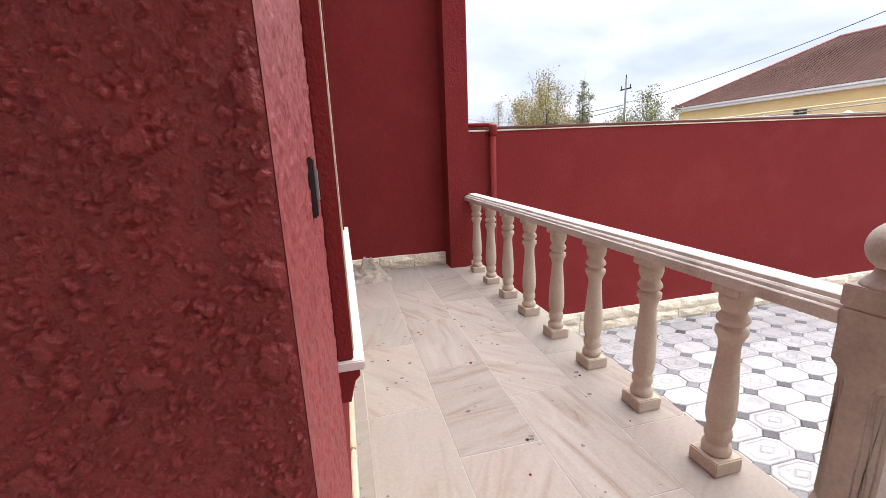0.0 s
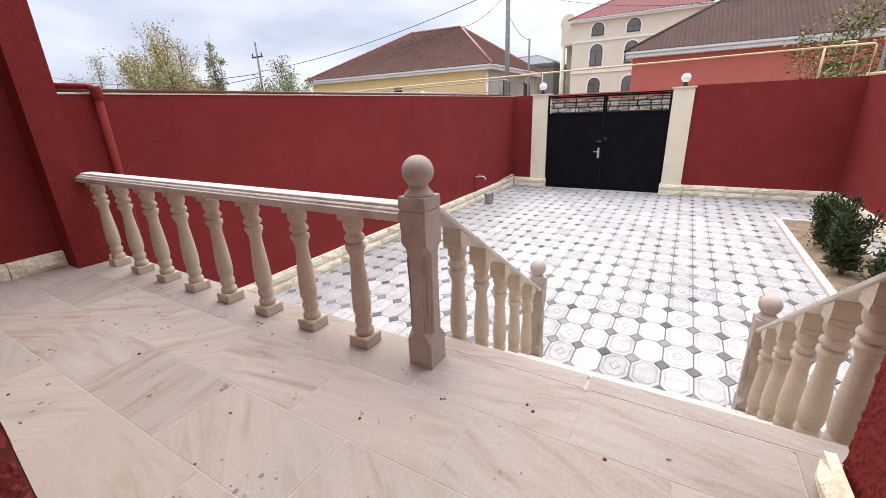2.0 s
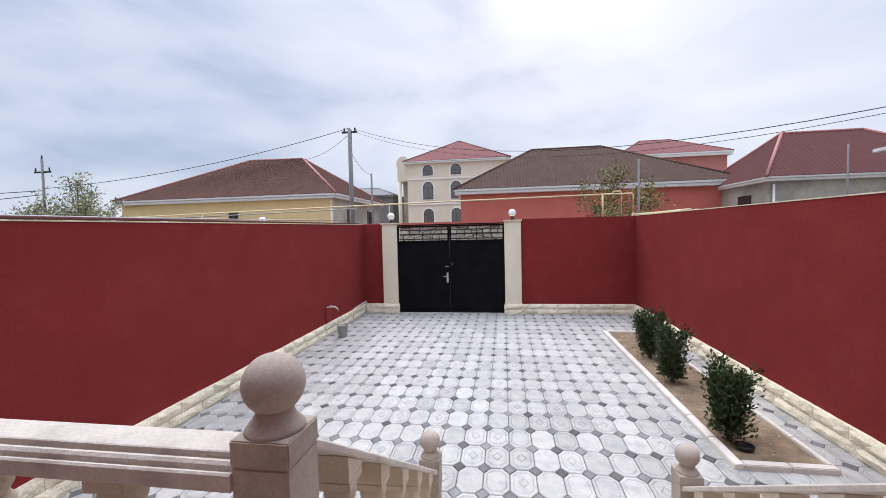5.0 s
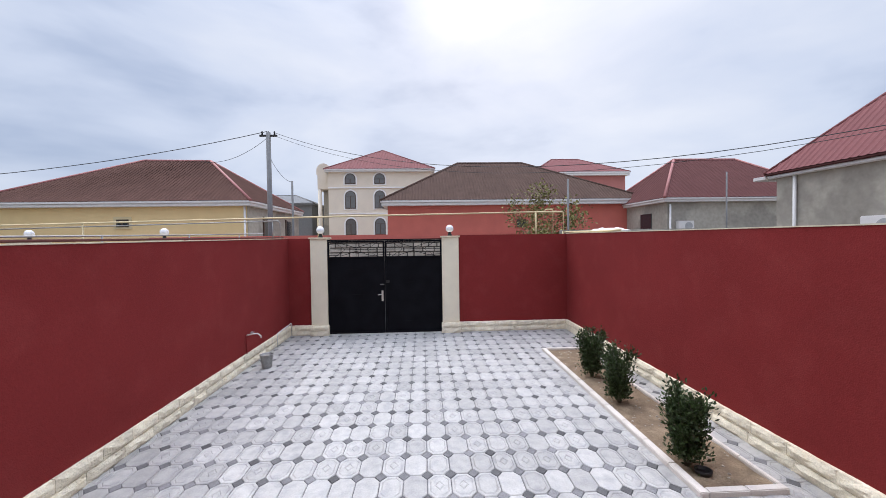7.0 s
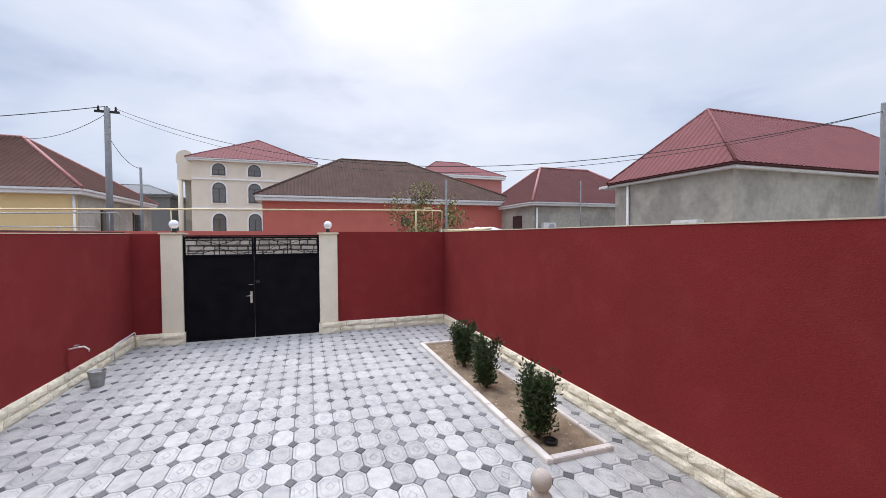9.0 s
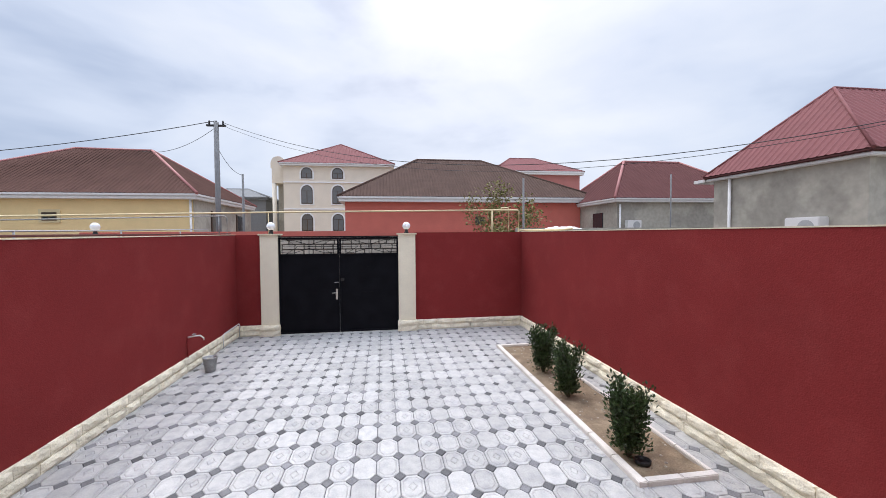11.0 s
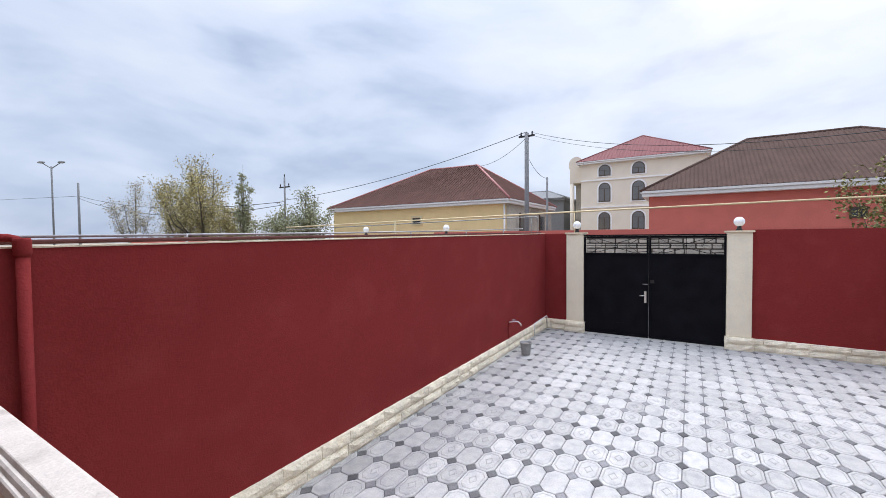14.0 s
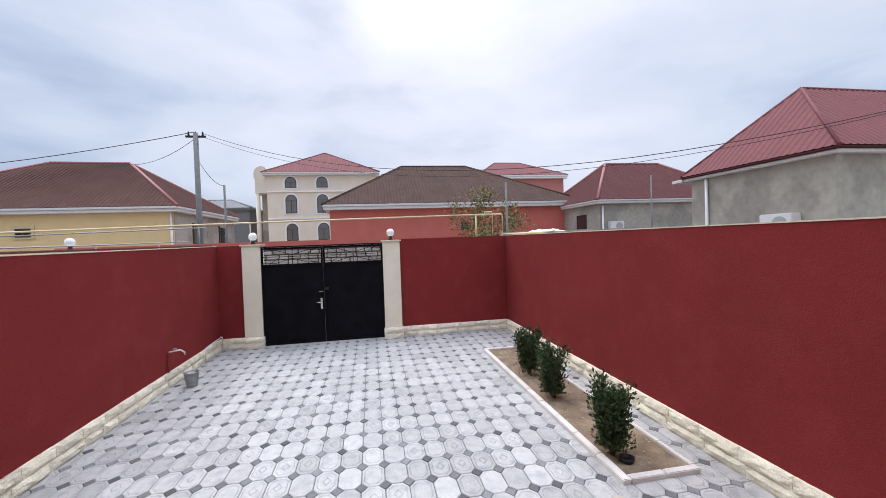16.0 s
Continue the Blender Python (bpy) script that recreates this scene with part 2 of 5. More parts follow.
def marble():
    """Beige stone slab with pinkish veins, stains and dust."""
    m = bpy.data.materials.new("veined_beige_slab")
    m.use_nodes = True
    nt = m.node_tree
    L = nt.links.new
    b = nt.nodes["Principled BSDF"]
    geo = nt.nodes.new("ShaderNodeNewGeometry")
    info = nt.nodes.new("ShaderNodeObjectInfo")
    # each slab is cut from another place, with the vein turned
    vm = nt.nodes.new("ShaderNodeVectorMath")
    vm.operation = "MULTIPLY_ADD"
    cmb = nt.nodes.new("ShaderNodeCombineXYZ")
    for i in range(3):
        L(info.outputs["Random"], cmb.inputs[i])
    L(cmb.outputs[0], vm.inputs[0])
    vm.inputs[1].default_value = (17, 31, 7)
    L(geo.outputs["Position"], vm.inputs[2])
    mp = nt.nodes.new("ShaderNodeMapping")
    mp.vector_type = "TEXTURE"
    mp.inputs["Scale"].default_value = (0.13, 1.0, 1)
    L(vm.outputs[0], mp.inputs["Vector"])
    ang = nt.nodes.new("ShaderNodeMapRange")
    ang.inputs["To Min"].default_value, ang.inputs["To Max"].default_value = -1.5, 0.9
    L(info.outputs["Random"], ang.inputs["Value"])
    cr = nt.nodes.new("ShaderNodeCombineXYZ")
    L(ang.outputs[0], cr.inputs[2])
    L(cr.outputs[0], mp.inputs["Rotation"])
    v = nt.nodes.new("ShaderNodeTexNoise")
    v.inputs["Scale"].default_value, v.inputs["Detail"].default_value, v.inputs["Distortion"].default_value = 2.0, 7, 0.9
    v.inputs["Roughness"].default_value = 0.62
    L(mp.outputs[0], v.inputs["Vector"])
    ramp = nt.nodes.new("ShaderNodeValToRGB")
    e = ramp.color_ramp.elements
    e[0].position, e[0].color = 0.3, (0.25, 0.172, 0.128, 1)
    e[1].position, e[1].color = 0.68, (0.385, 0.338, 0.292, 1)
    k = e.new(0.46)
    k.color = (0.335, 0.278, 0.232, 1)
    L(v.outputs["Fac"], ramp.inputs["Fac"])
    d = nt.nodes.new("ShaderNodeTexNoise")
    d.inputs["Scale"].default_value, d.inputs["Detail"].default_value = 3.0, 8
    L(geo.outputs["Position"], d.inputs["Vector"])
    dr = nt.nodes.new("ShaderNodeMapRange")
    dr.inputs["From Min"].default_value, dr.inputs["From Max"].default_value = 0.42, 0.72
    dr.inputs["To Max"].default_value = 0.35
    L(d.outputs["Fac"], dr.inputs["Value"])
    mx = nt.nodes.new("ShaderNodeMix")
    mx.data_type = "RGBA"
    mx.inputs[7].default_value = (0.37, 0.34, 0.31, 1)
    L(dr.outputs[0], mx.inputs[0])
    L(ramp.outputs[0], mx.inputs[6])
    # some slabs are plain and greenish, others streaked and pinkish
    hash1 = nt.nodes.new("ShaderNodeMath")
    hash1.operation = "MULTIPLY"
    hash1.inputs[1].default_value = 7.31
    L(info.outputs["Random"], hash1.inputs[0])
    hash2 = nt.nodes.new("ShaderNodeMath")
    hash2.operation = "FRACT"
    L(hash1.outputs[0], hash2.inputs[0])
    plain = nt.nodes.new("ShaderNodeMapRange")
    plain.inputs["From Min"].default_value, plain.inputs["From Max"].default_value = 0.2, 0.8
    plain.inputs["To Max"].default_value = 0.5
    L(hash2.outputs[0], plain.inputs["Value"])
    hue = nt.nodes.new("ShaderNodeTexNoise")
    hue.inputs["Scale"].default_value, hue.inputs["Detail"].default_value = 1.6, 3
    L(vm.outputs[0], hue.inputs["Vector"])
    hr = nt.nodes.new("ShaderNodeMapRange")
    hr.inputs["From Min"].default_value, hr.inputs["From Max"].default_value = 0.38, 0.62
    L(hue.outputs["Fac"], hr.inputs["Value"])
    ground_tone = nt.nodes.new("ShaderNodeMix")
    ground_tone.data_type = "RGBA"
    ground_tone.inputs[6].default_value, ground_tone.inputs[7].default_value = (0.345, 0.325, 0.275, 1), (0.4, 0.315, 0.27, 1)
    L(hr.outputs[0], ground_tone.inputs[0])
    mx2 = nt.nodes.new("ShaderNodeMix")
    mx2.data_type = "RGBA"
    L(plain.outputs[0], mx2.inputs[0])
    L(mx.outputs[2], mx2.inputs[6])
    L(ground_tone.outputs[2], mx2.inputs[7])
    tone = nt.nodes.new("ShaderNodeMapRange")
    tone.inputs["To Min"].default_value, tone.inputs["To Max"].default_value = 0.84, 1.04
    L(info.outputs["Random"], tone.inputs["Value"])
    sc = nt.nodes.new("ShaderNodeVectorMath")
    sc.operation = "SCALE"
    sp = nt.nodes.new("ShaderNodeTexNoise")
    sp.inputs["Scale"].default_value, sp.inputs["Detail"].default_value = 85, 4
    L(geo.outputs["Position"], sp.inputs["Vector"])
    sr = nt.nodes.new("ShaderNodeMapRange")
    sr.inputs["From Min"].default_value, sr.inputs["From Max"].default_value = 0.3, 0.7
    sr.inputs["To Min"].default_value, sr.inputs["To Max"].default_value = 0.93, 1.06
    L(sp.outputs["Fac"], sr.inputs["Value"])
    tm = nt.nodes.new("ShaderNodeMath")
    tm.operation = "MULTIPLY"
    L(sr.outputs[0], tm.inputs[0])
    L(tone.outputs[0], tm.inputs[1])
    bp = nt.nodes.new("ShaderNodeBump")
    bp.inputs["Strength"].default_value, bp.inputs["Distance"].default_value = 0.2, 0.002
    L(sp.outputs["Fac"], bp.inputs["Height"])
    L(bp.outputs[0], b.inputs["Normal"])
    L(mx2.outputs[2], sc.inputs[0])
    L(tm.outputs[0], sc.inputs["Scale"])
    L(sc.outputs[0], b.inputs["Base Color"])
    rr = nt.nodes.new("ShaderNodeMapRange")
    rr.inputs["To Min"].default_value, rr.inputs["To Max"].default_value = 0.45, 0.8
    L(d.outputs["Fac"], rr.inputs["Value"])
    L(rr.outputs[0], b.inputs["Roughness"])
    return m


M_SLAB = marble()


def glowing_globe():
    m = bpy.data.materials.new("white_globe_glass")
    m.use_nodes = True
    b = m.node_tree.nodes["Principled BSDF"]
    b.inputs["Base Color"].default_value = (0.85, 0.85, 0.86, 1)
    b.inputs["Roughness"].default_value = 0.25
    return m


M_GLOBE = glowing_globe()


# ---- building helpers ----
def mesh_of(name, bm, material):
    me = bpy.data.meshes.new(name)
    bm.normal_update()
    bm.to_mesh(me)
    bm.free()
    me.materials.append(material)
    return me


def part(name, bm, material, parent, label=""):
    ob = new(name, mesh_of(name, bm, material))
    ob.parent = parent
    return tagged(ob, label)


def thing(name, x=0, y=0, z=0, label="", category="", group="", kind=""):
    ob = new(name)
    ob.empty_display_size = 0.1
    ob.location = (x, y, z)
    return tagged(ob, label, category, group, kind)


def solid(name, bm, material, label="", category="", group="", kind=""):
    return tagged(new(name, mesh_of(name, bm, material)), label, category, group, kind)


def box(x0, x1, y0, y1, z0, z1, bevel=0.0, bm=None):
    own = bm is None
    bm = bm or bmesh.new()
    vs = [bm.verts.new(p) for p in ((x0, y0, z0), (x1, y0, z0), (x1, y1, z0), (x0, y1, z0), (x0, y0, z1), (x1, y0, z1), (x1, y1, z1), (x0, y1, z1))]
    for f in ((0, 3, 2, 1), (4, 5, 6, 7), (0, 1, 5, 4), (1, 2, 6, 5), (2, 3, 7, 6), (3, 0, 4, 7)):
        bm.faces.new([vs[i] for i in f])
    if bevel and own:
        bmesh.ops.bevel(bm, geom=bm.edges[:], offset=bevel, segments=2, affect="EDGES")
    return bm


def poly(faces, bm=None):
    """Faces given as lists of corners; equal corners are shared."""
    bm = bm or bmesh.new()
    seen = {}
    for f in faces:
        vs = []
        for p in f:
            k = tuple(round(c, 5) for c in p)
            if k not in seen:
                seen[k] = bm.verts.new(p)
            vs.append(seen[k])
        bm.faces.new(vs)
    return bm


def prism(outline, depth, place):
    """An outline of (u, v) pushed along by depth; place(u, v, w) gives the corner."""
    bm = bmesh.new()
    a = [bm.verts.new(place(u, v, 0)) for u, v in outline]
    b = [bm.verts.new(place(u, v, depth)) for u, v in outline]
    n = len(a)
    bm.faces.new(a[::-1])
    bm.faces.new(b)
    for i in range(n):
        bm.faces.new((a[i], a[(i + 1) % n], b[(i + 1) % n], b[i]))
    bmesh.ops.recalc_face_normals(bm, faces=bm.faces[:])
    return bm


def lathe(profile, steps=20, x=0, y=0, z=0, bm=None):
    """Rings of (radius, height) turned about the upright axis."""
    bm = bm or bmesh.new()
    rings = []
    for r, h in profile:
        rings.append([bm.verts.new((x + r * math.cos(2 * math.pi * i / steps), y + r * math.sin(2 * math.pi * i / steps), z + h)) for i in range(steps)])
    for a, b in zip(rings, rings[1:]):
        for i in range(steps):
            f = bm.faces.new((a[i], a[(i + 1) % steps], b[(i + 1) % steps], b[i]))
            f.smooth = True
    bm.faces.new(rings[0][::-1])
    bm.faces.new(rings[-1])
    return bm


def tube(points, r, steps=8, bm=None, ends=True):
    """A round bar through the points."""
    bm = bm or bmesh.new()
    pts = [Vector(p) for p in points]
    rings = []
    for i, p in enumerate(pts):
        d = (pts[min(i + 1, len(pts) - 1)] - pts[max(i - 1, 0)]).normalized()
        u = d.cross(Vector((0, 0, 1)))
        u = u.normalized() if u.length > 1e-4 else Vector((1, 0, 0))
        v = u.cross(d)
        rr = r[i] if isinstance(r, (list, tuple)) else r
        rings.append([bm.verts.new(p + rr * (math.cos(2 * math.pi * k / steps) * u + math.sin(2 * math.pi * k / steps) * v)) for k in range(steps)])
    for a, b in zip(rings, rings[1:]):
        for k in range(steps):
            bm.faces.new((a[k], b[k], b[(k + 1) % steps], a[(k + 1) % steps])).smooth = True
    if ends:
        bm.faces.new(rings[0])
        bm.faces.new(rings[-1][::-1])
    return bm


def sphere(r, x=0, y=0, z=0, steps=20, rings=12):
    return lathe([(max(0.0015, r * math.sin(math.pi * i / rings)), -r * math.cos(math.pi * i / rings)) for i in range(rings + 1)], steps, x, y, z)


def sag(a, b, drop, n=14):
    a, b = Vector(a), Vector(b)
    return [a.lerp(b, i / n) - Vector((0, 0, 4 * drop * (i / n) * (1 - i / n))) for i in range(n + 1)]


def lumpy_sheet(nx, ny, place, height):
    """A fine grid whose points stand out by height(u, v) metres; place(u, v, h) gives the corner."""
    bm = bmesh.new()
    g = [[bm.verts.new(place(i / nx, j / ny, height(i / nx, j / ny))) for i in range(nx + 1)] for j in range(ny + 1)]
    for j in range(ny):
        for i in range(nx):
            bm.faces.new((g[j][i], g[j][i + 1], g[j + 1][i + 1], g[j + 1][i])).smooth = True
    return bm

# ---- the setting ----
P = 1.12            # porch floor
WL, WR, WE = 4.37, -3.14, 11.79   # faces of the side walls and of the street wall


def left_top(x):
    return 2.478 + 0.0094 * (x - 1.65)


def right_top(x):
    return 2.575 + 0.005 * (x - 3.5)


def run_wall(name, x0, x1, y0, y1, top, label):
    f = [(x0, y0), (x1, y0), (x1, y1), (x0, y1)]
    lo, hi = [(x, y, -0.3) for x, y in f], [(x, y, top(x)) for x, y in f]
    bm = poly([lo[::-1], hi] + [[lo[i], lo[(i + 1) % 4], hi[(i + 1) % 4], hi[i]] for i in range(4)])
    return solid(name, bm, M_RED, label, "wall", kind="structure")


wall_n = run_wall("wall_north", 1.3, 12.0, WL, WL + 0.2, left_top, "dark red painted plaster yard wall")
wall_s = run_wall("wall_south", 1.3, 12.0, WR - 0.2, WR, right_top, "dark red painted plaster yard wall")
wall_e = run_wall("wall_east_1", WE, WE + 0.2, 3.765, WL, lambda x: 2.575, "dark red plaster wall beside the gate")
wall_e2 = run_wall("wall_east_2", WE, WE + 0.2, WR, -0.165, lambda x: 2.615, "dark red plaster wall beside the gate")

ground = solid("ground", poly([[(-400, -400, -0.09), (400, -400, -0.09), (400, 400, -0.09), (-400, 400, -0.09)]]), M_EARTH, "dry bare earth around the houses", "ground", kind="structure")
street = solid("road", box(12.3, 17.6, -60, 60, -0.085, -0.05), M_ASPH, "narrow grey street beyond the gate", "road", kind="structure")
yard_bed = solid("yard_bed", box(1.3, 12.1, WR, WL, -0.08, -0.012), M_PAVGROUT, "grey jointing sand under the yard pavers", "ground", kind="structure")

# mortar line and cap on the side walls
cap_n = solid("wall_cap", poly([[(1.3, WL - 0.008, left_top(1.3)), (11.8, WL - 0.008, left_top(11.8)), (11.8, WL - 0.008, left_top(11.8) + 0.011), (1.3, WL - 0.008, left_top(1.3) + 0.011)],
                                [(1.3, WL - 0.008, left_top(1.3) + 0.011), (11.8, WL - 0.008, left_top(11.8) + 0.011), (11.8, WL + 0.2, left_top(11.8) + 0.011), (1.3, WL + 0.2, left_top(1.3) + 0.011)]]),
               M_CREAM, "pale mortar line along the wall top", "trim", kind="structure")
cap_s = solid("wall_cap", poly([[(1.3, WR + 0.008, right_top(1.3)), (1.3, WR + 0.008, right_top(1.3) + 0.014), (11.8, WR + 0.008, right_top(11.8) + 0.014), (11.8, WR + 0.008, right_top(11.8))],
                                [(1.3, WR + 0.008, right_top(1.3) + 0.014), (1.3, WR - 0.2, right_top(1.3) + 0.014), (11.8, WR - 0.2, right_top(11.8) + 0.014), (11.8, WR + 0.008, right_top(11.8) + 0.014)]]),
               M_CREAM, "pale mortar line along the wall top", "trim", kind="structure")

# house front with its window opening, and the door recess
XF = -0.015
DOOR0, DOOR1 = -1.15, 0.58
WIN0, WIN1, WZ0, WZ1 = 1.36, 3.55, 1.69, 3.1
house_front = thing("wall_west", 0, 0, 0, "dark red rough plaster house front", "wall", kind="structure")
part("wall_panel", box(-0.35, XF, DOOR1 + 0.02, WIN0, 0, 5.3), M_RED, house_front)
part("wall_panel", box(-0.35, XF, WIN1, 4.25, 0, 5.3), M_RED, house_front)
part("wall_panel", box(-0.35, XF, WIN0, WIN1, 0, WZ0 - 0.03), M_RED, house_front)
part("wall_panel", box(-0.35, XF, WIN0, WIN1, WZ1, 5.3), M_RED, house_front)
part("wall_panel", box(-0.35, XF, -3.38, DOOR0, 0, 5.3), M_RED, house_front)
part("wall_panel", box(-0.35, XF, DOOR0, DOOR1 + 0.02, 3.45, 5.3), M_RED, house_front)


def splat(u, v, f=1.0):
    """Sprayed render: flattened drops of several sizes over fine grit."""
    p = Vector((u, v, 0)) * f
    w = Vector((noise.noise(p * 60), noise.noise(p * 60 + Vector((5, 5, 5))), 0)) * 0.006
    q = p + w
    a = noise.noise(q * 46) + 0.3 * noise.noise(q * 110 + Vector((9, 2, 0)))
    mid = min(1.0, max(0.0, (a - 0.2) * 9))
    c = noise.noise(q * 27 + Vector((3, 7, 1)))
    broad = min(1.0, max(0.0, (c - 0.36) * 16))
    e = noise.noise(q * 105 + Vector((4, 1, 8)))
    small = min(1.0, max(0.0, (e - 0.18) * 7))
    return (1.0 / f) * (0.0042 * max(mid, 1.15 * broad) + 0.0018 * small + 0.0008 * noise.noise(p * 230))


def sprayed_drops(nx, ny, w, h, seed):
    """Heights of a sprayed render: grit, many small crumbs and flat-topped drops with ragged rims."""
    g = np.random.default_rng(seed)
    sx, sy = w / nx, h / ny
    z = np.zeros((ny + 1, nx + 1))
    TH = 2.1
    for count, r0, r1, t0, t1 in ((5200, 0.0022, 0.0045, 0.0011, 0.0024), (2000, 0.0038, 0.0075, 0.002, 0.0036), (130, 0.008, 0.017, 0.003, 0.0044)):
        for _ in range(count):
            cx, cy, r, t = g.uniform(0, w), g.uniform(0, h), g.uniform(r0, r1), TH * g.uniform(t0, t1)
            i0, i1 = max(0, int((cx - 1.5 * r) / sx)), min(nx, int((cx + 1.5 * r) / sx) + 1)
            j0, j1 = max(0, int((cy - 1.5 * r) / sy)), min(ny, int((cy + 1.5 * r) / sy) + 1)
            X, Y = np.meshgrid(np.arange(i0, i1 + 1) * sx - cx, np.arange(j0, j1 + 1) * sy - cy)
            a = np.arctan2(Y, X)
            p = g.uniform(0, 6.283, 4)
            rim = r * (1 + 0.22 * np.sin(a * 2 + p[0]) + 0.13 * np.sin(a * 3 + p[1]) + 0.09 * np.sin(a * 5 + p[2]) + 0.05 * np.sin(a * 9 + p[3]))
            d = np.sqrt(X * X + Y * Y) / rim
            top = t * np.clip((1.0 - d) * np.maximum(2.2, r / 0.0026), 0, 1) * (0.86 + 0.14 * (1 - np.clip(d, 0, 1)))
            old = z[j0:j1 + 1, i0:i1 + 1]
            z[j0:j1 + 1, i0:i1 + 1] = np.maximum(old, top + 0.1 * old)
    z += 0.00025 * g.standard_normal(z.shape)
    fade = np.clip(np.arange(nx + 1) * sx / 0.008, 0, 1)
    return z * fade[None, :]


part("render_face", box(-0.62, XF - 0.002, DOOR1, DOOR1 + 0.004, P, P + 0.25), M_STUCCO, house_front)
part("render_face", box(-0.62, XF - 0.002, DOOR1, DOOR1 + 0.004, P + 1.75, 3.45), M_STUCCO, house_front)
SPRAY = sprayed_drops(380, 960, 0.56, 1.5, 3)
part("sprayed_render", lumpy_sheet(380, 960, lambda u, v, h: (XF - u * 0.56, DOOR1 - 0.002 - h, P + 0.25 + v * 1.5), lambda u, v: float(SPRAY[round(v * 960), round(u * 380)])),
     M_STUCCO, house_front, "coarse sprayed red render")
part("wall_panel", box(-0.62, XF, DOOR1 + 0.004, DOOR1 + 0.02, P, 3.45), M_RED, house_front)
# yard-facing edge in the brightened red
part("edge_render", lumpy_sheet(160, 420, lambda u, v, h: (XF + 0.001 + h * 0.4, DOOR1 - 0.0025 + u * 0.66, P + v * 1.9), lambda u, v: min(1.0, u * 40) * 1.3 * splat(u * 0.66 + 3, v * 1.9)), M_ROUGH_LIT, house_front)
# never in view; white was picked to bounce light onto the sprayed render
recess = solid("wall_recess", box(-0.72, -0.62, DOOR0 - 0.3, DOOR1 + 0.3, 0, 5.3), M_WHITE, "unseen wall behind the entrance, white to bounce light", "wall", kind="structure")
recess_side = solid("wall_recess", box(-0.62, -0.35, DOOR0 - 0.3, DOOR0, 0, 5.3), M_RED, "plain red wall of the entrance", "wall", kind="structure")
end_wall = solid("wall_porch_end", box(-0.35, 1.26, 4.25, 4.57, 0, 5.3), M_RED, "smooth dark red plaster porch wall", "wall", kind="structure")
# unseen slab, added to shade the porch near the entrance
shade_slab = solid("ceiling", box(-0.72, 0.8, -3.38, 1.6, 5.3, 5.5), M_WHITE, "unseen white slab added over the entrance to shade it", "ceiling", kind="structure")
house_back = solid("wall_back", box(-0.9, -0.72, -3.38, 4.57, 0, 5.5), M_RED, "plain red house wall", "wall", kind="structure")


def pillar(x0, x1, y0, y1, label):
    H, xc, yc = 4.18, (x0 + x1) / 2, (y0 + y1) / 2
    ob = thing("porch_pillar", xc, yc, P, label, "pillar", kind="structure")
    part("shaft", box(x0 + 0.004 - xc, x1 - 0.004 - xc, y0 + 0.004 - yc, y1 - 0.004 - yc, 0, H), M_RED, ob)
    part("rough_face", lumpy_sheet(60, 600, lambda u, v, h: (x0 - xc + u * (x1 - x0), y0 - yc - h, v * H), lambda u, v: 0.5 * splat(u * (x1 - x0) + 7 + y0, v * H, 1.2)), M_RED, ob)
    part("rough_face", lumpy_sheet(60, 600, lambda u, v, h: (x0 - xc - h, y1 - yc - u * (y1 - y0), v * H), lambda u, v: 0.5 * splat(u * (y1 - y0) + 17 + y0, v * H, 1.2)), M_RED, ob)
    part("rough_face", lumpy_sheet(110, 900, lambda u, v, h: (x1 - xc - u * (x1 - x0), y1 - yc + h, v * H), lambda u, v: 0.9 * splat(u * (x1 - x0) + 27 + y0, v * H, 1.2)), M_RED, ob)
    return ob


pillar(1.05, 1.27, 4.02, 4.25, "square rough dark red porch pillar at the end wall")
pillar(0.86, 1.30, -0.90, -0.66, "square rough dark red porch pillar beside the steps")

# porch slab and steps
porch = solid("porch_base", box(-0.62, 1.37, -3.14, 4.25, 0, P - 0.024), M_CREAM, "cream stone porch base", "porch", kind="structure")
landing = solid("porch_base", box(1.37, 1.45, -0.9, 0.92, 0, P - 0.024), M_CREAM, "cream stone landing", "porch", kind="structure")
RISE, TREAD, NOSE = P / 6, 0.285, 1.48
steps = thing("steps", 1.5, 0.05, 0, "six cream stone steps from porch to yard", "steps", kind="structure")
for i in range(5):
    z = P - RISE * (i + 1)
    x = NOSE - 0.03 + TREAD * i
    part("riser", box(x - 1.5, x + TREAD - 1.5, -0.87, 0.89, 0, z - 0.03), M_CREAM, steps)
    part("tread", box(x - 1.5, x + TREAD + 0.03 - 1.5, -0.88, 0.90, z - 0.03, z, 0.006), M_RAIL, steps)

# ---- balustrade ----
BAL_PROFILE = [(0.040, 0.055), (0.046, 0.062), (0.048, 0.076), (0.045, 0.090), (0.036, 0.098), (0.036, 0.106), (0.042, 0.118), (0.0445, 0.134), (0.042, 0.15), (0.036, 0.160), (0.040, 0.170),
               (0.0445, 0.190), (0.0465, 0.22), (0.046, 0.26), (0.043, 0.32), (0.0385, 0.38), (0.0345, 0.43), (0.033, 0.464), (0.035, 0.485), (0.041, 0.503), (0.0485, 0.516), (0.0485, 0.534),
               (0.036, 0.540), (0.033, 0.546), (0.040, 0.551), (0.0485, 0.562), (0.0485, 0.573), (0.040, 0.586), (0.036, 0.593), (0.038, 0.599), (0.045, 0.612), (0.0485, 0.63), (0.0475, 0.65), (0.0475, 0.656)]


